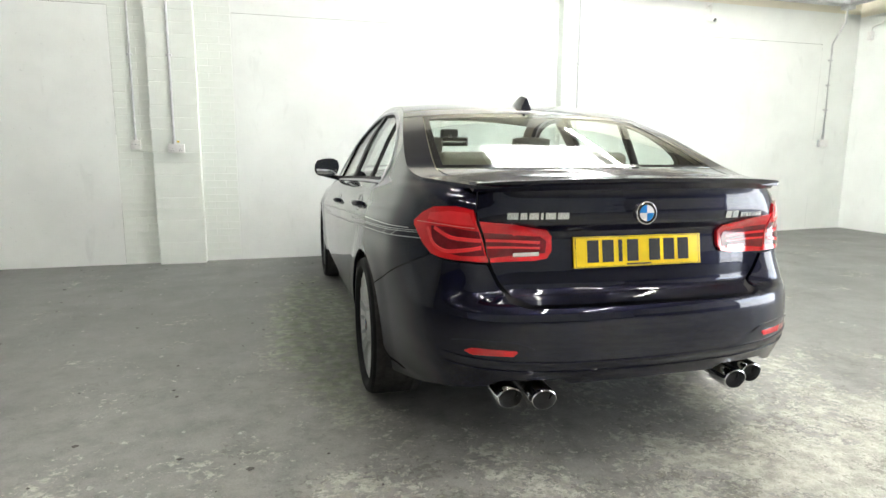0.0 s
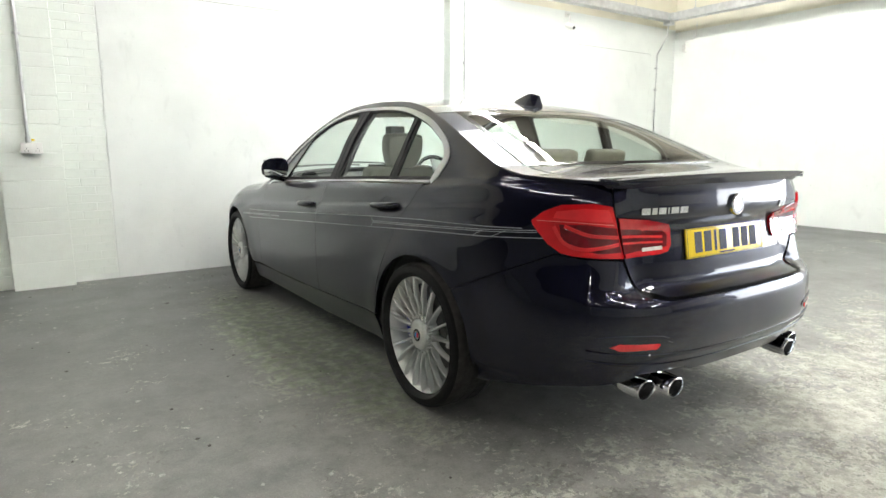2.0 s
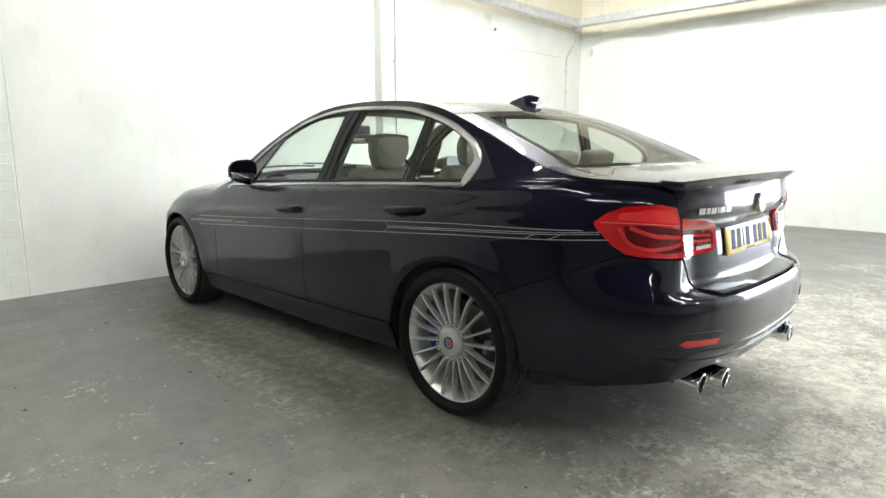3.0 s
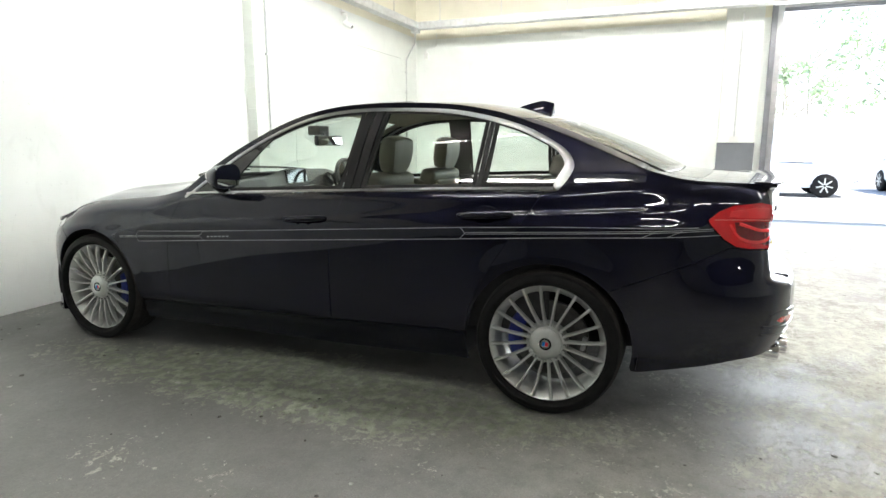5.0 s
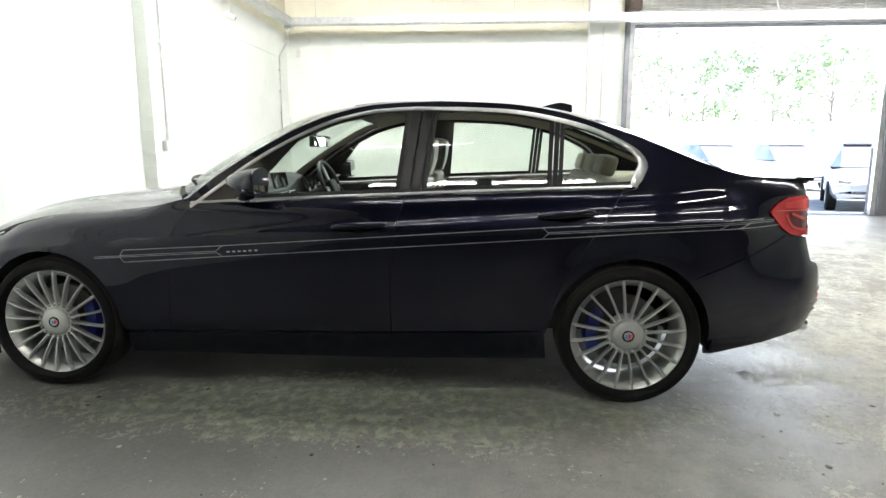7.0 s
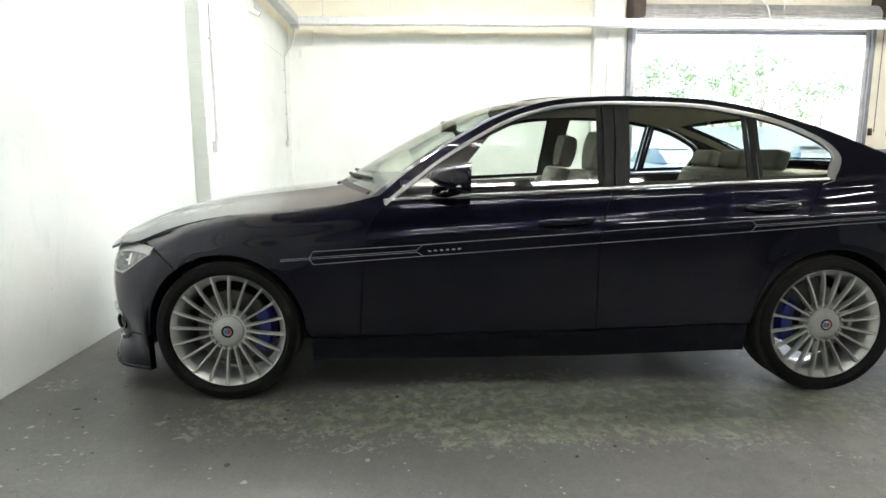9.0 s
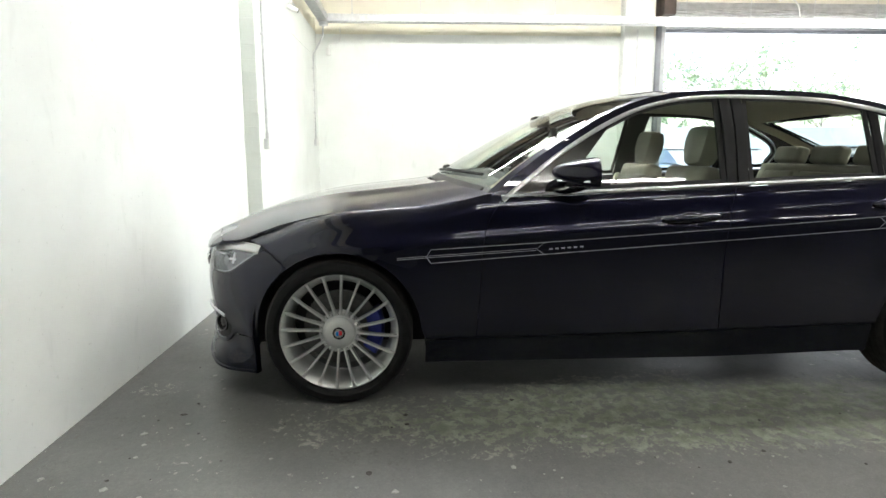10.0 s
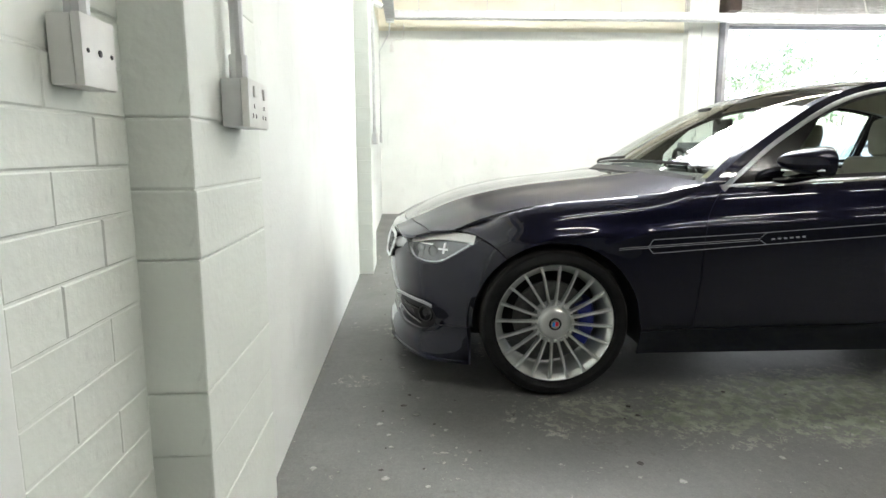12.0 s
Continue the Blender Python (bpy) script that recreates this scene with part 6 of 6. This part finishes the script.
lining(1.06, 2.05, 0.35, 0.075, M_DASH, "door_lining")
lining(0.0, 1.03, 0.35, 0.075, M_DASH, "door_lining")
bm = bmesh.new()
rows = [[bm.verts.new(skin(sy(y0 + (y1 - y0) * t), 0.95 + 0.42 * t, -0.045)) for y0, y1 in ((0.955, 0.905), (1.08, 1.045))] for t in np.linspace(0, 1, 6)]
for a, b in zip(rows, rows[1:]):
    bm.faces.new((a[0], a[1], b[1], b[0]))
pair("pillar_lining", bm, M_DASH)

# dashboard, right-hand steering wheel, screen, centre console, inner mirror
bm = bmesh.new()
prof = [(2.42, 0.935), (2.24, 0.975), (2.04, 0.978), (1.90, 0.945), (1.86, 0.87), (1.89, 0.76), (1.94, 0.55)]
rows = []
for k in range(25):
    x = -0.72 + 1.44 * k / 24
    hump = 0.055 * math.exp(-(((x - 0.36) / 0.2) ** 4))
    rows.append([bm.verts.new((x * (0.86 if i < 2 else 1), y - (0.30 if i < 2 else 0.12 if i == 2 else 0.0) * (x / 0.72) ** 2, z + (hump if 1 <= i <= 3 else 0) - 0.02 * abs(x))) for i, (y, z) in enumerate(prof)])
for a, b in zip(rows, rows[1:]):
    for i in range(len(prof) - 1):
        bm.faces.new((a[i], a[i + 1], b[i + 1], b[i]))
bmesh.ops.recalc_face_normals(bm, faces=bm.faces[:])
dash = part("dashboard", bm, M_DASH, car, "dark dashboard with a flat screen")
part("dashboard_screen", moved(soft_box(-0.115, 0.115, -0.008, 0.008, -0.045, 0.055, 0.006), pose(0.0, 1.93, 0.985, -12, 0, 0)), M_SCREEN, dash, "black flat screen")
for x in (-0.62, -0.075, 0.075, 0.64):
    part("air_vent", moved(soft_box(-0.055, 0.055, -0.006, 0.01, -0.032, 0.032, 0.006), pose(x, 1.875, 0.895, -18, 0, 0)), M_SATIN, dash)
    part("vent_slats", moved(box(-0.048, 0.048, -0.010, 0.0, -0.026, 0.026, 0.003), pose(x, 1.875, 0.895, -18, 0, 0)), M_BLACK, dash)
for x in (0.30, 0.42):
    part("dial", moved(lathe([(-0.006, 0.0), (-0.006, 0.05), (-0.012, 0.055), (0.0, 0.058)], 24, "y"), pose(x, 1.87, 0.95, -20, 0, 0)), M_SCREEN, dash)
sw = part("steering_wheel", moved(sweep([(0.183 * math.cos(k * math.tau / 36), 0.0, 0.183 * math.sin(k * math.tau / 36)) for k in range(36)], 0.0145, 10, closed=True), pose(0.36, 1.70, 0.925, -24, 0, 0)), M_MATT, car, "black three-spoke steering wheel")
part("airbag_boss", moved(soft_box(-0.075, 0.075, -0.03, 0.03, -0.07, 0.06, 0.025), pose(0.36, 1.705, 0.92, -24, 0, 0)), M_MATT, sw)
for a in (0, 180, 270):
    part("wheel_spoke", moved(soft_box(0.05, 0.18, -0.008, 0.008, -0.018, 0.018, 0.006), pose(0.36, 1.705, 0.92, -24, 0, 0) @ pose(0, 0, 0, 0, a, 0)), M_SATIN, sw)
part("steering_column", sweep([(0.36, 1.72, 0.91), (0.36, 1.95, 0.82)], 0.045, 14), M_MATT, sw)
part("centre_console", soft_box(-0.12, 0.12, 0.95, 1.9, 0.4, 0.62, 0.03), M_DASH, car, "dark centre console")
im = part("inner_mirror", moved(soft_box(-0.125, 0.125, -0.015, 0.015, -0.033, 0.033, 0.014), pose(0.02, 1.68, 1.225, 0, 0, -8)), M_MATT, car, "black rear-view mirror on the windscreen")
part("mirror_glass", moved(box(-0.115, 0.115, -0.017, -0.0152, -0.027, 0.027, 0.0005), pose(0.02, 1.68, 1.225, 0, 0, -8)), M_MIRROR, im)
part("mirror_stem", sweep([(0.02, 1.695, 1.235), (0.02, 1.75, 1.315)], 0.014, 10), M_MATT, im)
part("sensor_housing", soft_box(-0.04, 0.08, 1.71, 1.80, 1.26, 1.32, 0.012), M_MATT, im)


# ---- outside the door ----
M_ASPHALT = mat("weathered_asphalt", (0.30, 0.30, 0.29), 0.85, noise_scale=3.0, vary=0.25, bump=0.6, bump_scale=120)
M_LEAF = mat("green_leaves", (0.37, 0.47, 0.29), 0.55, noise_scale=1.5, vary=0.5)
M_BARK = mat("brown_bark", (0.34, 0.31, 0.27), 0.8, noise_scale=6, vary=0.3, bump=0.8, bump_scale=30)
M_CARBLUE = mat("pale_blue_paint", (0.62, 0.65, 0.74), 0.3, 0.2, 1.0, noise_scale=20, vary=0.05)
M_CARGREY = mat("silver_grey_paint", (0.42, 0.45, 0.52), 0.3, 0.4, 1.0, noise_scale=20, vary=0.05)
# car glass with the bright sky's reflection put into its pale base colour
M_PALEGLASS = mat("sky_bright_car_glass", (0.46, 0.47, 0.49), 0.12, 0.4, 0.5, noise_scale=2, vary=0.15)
bm = bmesh.new()
rows = [[bm.verts.new((x, y, z)) for y in (-260, 260)] for x, z in ((EAST + 0.32, 0.096), (7.2, 0.07), (8.2, -0.04), (9.2, -0.14), (10.2, -0.19), (11.5, -0.20), (60, -0.20), (420, -0.20))]
for a, b in zip(rows, rows[1:]):
    bm.faces.new((a[0], b[0], b[1], a[1]))
structure("ground", bm, M_ASPHALT, "pale weathered yard sloping down from the doorway", "ground")


def parked_car(paint, label):
    """A plain hatchback for the yard; nose to +y."""
    t = empty("parked_car")
    stations = [(-2.1, 0.55, 0.45, 0.86), (-1.95, 0.80, 0.35, 0.98), (-1.2, 0.88, 0.28, 1.0), (0.0, 0.90, 0.26, 0.98), (1.0, 0.89, 0.26, 0.95), (1.6, 0.86, 0.28, 0.86), (2.0, 0.78, 0.3, 0.72), (2.2, 0.5, 0.36, 0.62)]
    bm = bmesh.new()
    rows = []
    for y, w, z0, z1 in stations:
        rows.append([bm.verts.new((x * w, y, z)) for x, z in ((-0.9, z0), (-1, z0 + 0.12), (-1, z1 - 0.2), (-0.93, z1 - 0.04), (-0.7, z1), (0.7, z1), (0.93, z1 - 0.04), (1, z1 - 0.2), (1, z0 + 0.12), (0.9, z0))])
    for a, b in zip(rows, rows[1:]):
        for k in range(10):
            bm.faces.new((a[k], a[(k + 1) % 10], b[(k + 1) % 10], b[k]))
    bm.faces.new(rows[0])
    bm.faces.new(rows[-1][::-1])
    bmesh.ops.recalc_face_normals(bm, faces=bm.faces[:])
    part("body", bm, paint, t)
    bm = bmesh.new()
    rows = []
    for y, w, z in ((-1.95, 0.60, 0.97), (-1.5, 0.62, 1.36), (-0.6, 0.62, 1.46), (0.2, 0.61, 1.42), (1.1, 0.66, 0.95)):
        rows.append([bm.verts.new((-0.84, y * 1.0, 0.95)), bm.verts.new((-w, y, z)), bm.verts.new((w, y, z)), bm.verts.new((0.84, y, 0.95))])
    for a, b in zip(rows, rows[1:]):
        for k in range(3):
            bm.faces.new((a[k], a[k + 1], b[k + 1], b[k]))
    bmesh.ops.recalc_face_normals(bm, faces=bm.faces[:])
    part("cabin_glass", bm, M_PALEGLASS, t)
    part("roof", moved(soft_box(-0.6, 0.6, -1.5, 0.25, -0.02, 0.02, 0.015), pose(0, 0, 1.455, 1, 0, 0)), paint, t)
    for sx_ in (-1, 1):
        part("headlight", soft_box(sx_ * 0.62 - 0.13, sx_ * 0.62 + 0.13, 1.98, 2.12, 0.58, 0.70, 0.03), M_CHROME, t)
        for y in (-1.35, 1.35):
            w = part("wheel", moved(lathe([(-0.1, 0.0), (-0.11, 0.2), (-0.1, 0.215), (-0.1, 0.3), (-0.07, 0.325), (0.09, 0.325), (0.1, 0.3), (0.1, 0)], 28), pose(sx_ * 0.80, y, 0.325, 0, 0, 0 if sx_ < 0 else 180)), M_TYRE, t)
            for k in range(7):
                part("rim_spoke", moved(box(-0.115, -0.10, -0.018, 0.018, 0.03, 0.205, 0.004), pose(sx_ * 0.80, y, 0.325, 0, 0, 0 if sx_ < 0 else 180) @ pose(0, 0, 0, k * 51.4, 0, 0)), M_RIM, w)
    part("front_grille", soft_box(-0.45, 0.45, 2.08, 2.17, 0.40, 0.56, 0.02), M_MATT, t)
    part("bumper_edge", soft_box(-0.6, 0.6, 2.05, 2.16, 0.29, 0.33, 0.01), M_CHROME, t)
    return tagged(t, label, "car")


c1 = parked_car(M_CARBLUE, "pale blue hatchback parked in the sunlit yard")
c1.matrix_world = pose(18.2, -9.7, -0.2, 0, 0, 85)
c2 = parked_car(M_CARGREY, "silver car parked facing the open doorway")
c2.matrix_world = pose(11.1, -8.3, -0.2, 0, 0, 64)
c3 = copy_thing(c1, pose(16.3, -2.7, -0.2, 0, 0, 180))
tagged(c3, "pale blue hatchback parked beside the hedge")
c4 = copy_thing(c1, pose(17.8, -7.2, -0.2, 0, 0, 95))
tagged(c4, "pale car parked with its nose towards the doorway")


def tree(x, y, height, seed):
    rng = random.Random(seed)
    t = empty("tree")
    t.matrix_world = pose(x, y, -0.2)
    part("trunk", sweep(smooth_path([(0, 0, 0), (rng.uniform(-0.2, 0.2), 0.1, height * 0.3), (rng.uniform(-0.4, 0.4), rng.uniform(-0.3, 0.3), height * 0.75)], 6), [0.08 - 0.005 * k for k in range(13)], 10), M_BARK, t)
    tips = []
    for k in range(20):
        a, h = rng.uniform(0, 6.28), rng.uniform(0.2, 0.62) * height
        r = rng.uniform(0.18, 0.34) * height
        end = (r * math.cos(a), r * math.sin(a), h + rng.uniform(0.1, 0.3) * height)
        part("limb", sweep([(0, 0, h), (end[0] * 0.5, end[1] * 0.5, (h + end[2]) / 2), end], [0.035, 0.025, 0.012], 6), M_BARK, t)
        tips.append(end)
    verts, faces = [], []
    tips = tips + tips[:7] * 2
    for k in range(1400):
        c = rng.choice(tips)
        s = height * 0.033
        p = Vector((c[0] + rng.gauss(0, s), c[1] + rng.gauss(0, s), c[2] + rng.gauss(0, s * 0.8)))
        a, b = Vector((rng.gauss(0, 1), rng.gauss(0, 1), rng.gauss(0, 1))).normalized(), Vector((rng.gauss(0, 1), rng.gauss(0, 1), rng.gauss(0, 1))).normalized()
        w = rng.uniform(0.06, 0.17)
        n = len(verts)
        verts += [p, p + a * w, p + a * w * 1.6 + b * w * 0.6, p + b * w]
        faces.append((n, n + 1, n + 2, n + 3))
    me = bpy.data.meshes.new("crown")
    me.from_pydata([tuple(v) for v in verts], [], faces)
    me.materials.append(M_LEAF)
    o = new("crown", me)
    o.parent = t
    return tagged(t, "leafy green tree behind the yard", "tree", "trees behind the yard")


for k, (x, y, h) in enumerate(((27, -4.5, 7.5), (29, -9.0, 8.5), (26.5, -13.0, 7.0), (30, -17.5, 9.0), (28, 0.5, 8.0), (33, -23, 9.0), (34, -6.5, 10.0), (33, -12, 10))):
    tree(x, y, h, 11 + k)

structure("boundary_wall", box(25.0, 25.3, -60, 30, -0.2, 2.3), mat("pale_render", (0.78, 0.77, 0.74), 0.8, noise_scale=1.0, vary=0.05, bump=0.3, bump_scale=20), "pale rendered wall at the far side of the yard")

def flakes(name, material, count, seed, label):
    """Loose chips of paint and grit lying on the floor."""
    rng = random.Random(seed)
    verts, faces = [], []
    for k in range(count):
        x, y = (rng.uniform(-3.2, -0.9), rng.uniform(-2.6, 3.7)) if k % 3 else (rng.uniform(-1.6, 3.4), rng.uniform(-4.0, -1.1) if k % 2 else rng.uniform(3.3, 3.85))
        s, n0, m = rng.choice((0.004, 0.006, 0.006, 0.010, 0.015)), len(verts), rng.randint(4, 6)
        z = rise(x)
        ring_ = [(x + s * rng.uniform(0.5, 1.2) * math.cos(j * math.tau / m), y + s * rng.uniform(0.5, 1.2) * math.sin(j * math.tau / m)) for j in range(m)]
        verts += [(a, b, z) for a, b in ring_] + [(a, b, z + 0.0015 + rng.uniform(0, 0.0015)) for a, b in ring_]
        faces.append(tuple(range(n0 + m, n0 + 2 * m)))
        faces += [(n0 + j, n0 + (j + 1) % m, n0 + m + (j + 1) % m, n0 + m + j) for j in range(m)]
    me = bpy.data.meshes.new(name)
    me.from_pydata(verts, [], faces)
    me.materials.append(material)
    return tagged(new(name, me), label, "debris", kind="stuff")


flakes("paint_flakes", mat("pale_paint_chips", (0.34, 0.34, 0.31), 0.7, noise_scale=60, vary=0.3), 420, 5, "small pale flakes of paint scattered on the floor")
flakes("grit", mat("dark_grit", (0.06, 0.055, 0.048), 0.8, noise_scale=60, vary=0.4), 150, 9, "small dark crumbs of grit scattered on the floor")

# blocks of the pilasters and bricks of the strips beside them
block_stack(PIL_A, -2.457, -2.02, 0.113)
block_stack(PIL_B, 1.95, 2.44, 0.113)
brickwork(wall_step, -2.785, -2.460, STEP_Y + 0.001, 2.95, 0.072, 0.225, 0.047)
brickwork(wall_north, -2.018, -1.676, WALL_Y + 0.001, 2.95, 0.072, 0.225, 0.047)

# the building stands one degree off the car's axis
TURN = Matrix.Translation((0, 3.922, 0)) @ Matrix.Rotation(radians(1.054), 4, "Z") @ Matrix.Translation((0, -3.92, 0))
for ob in list(scene.objects):
    if ob.parent is None and ob.type in ("MESH", "EMPTY") and ob is not car:
        ob.matrix_basis = TURN @ ob.matrix_basis
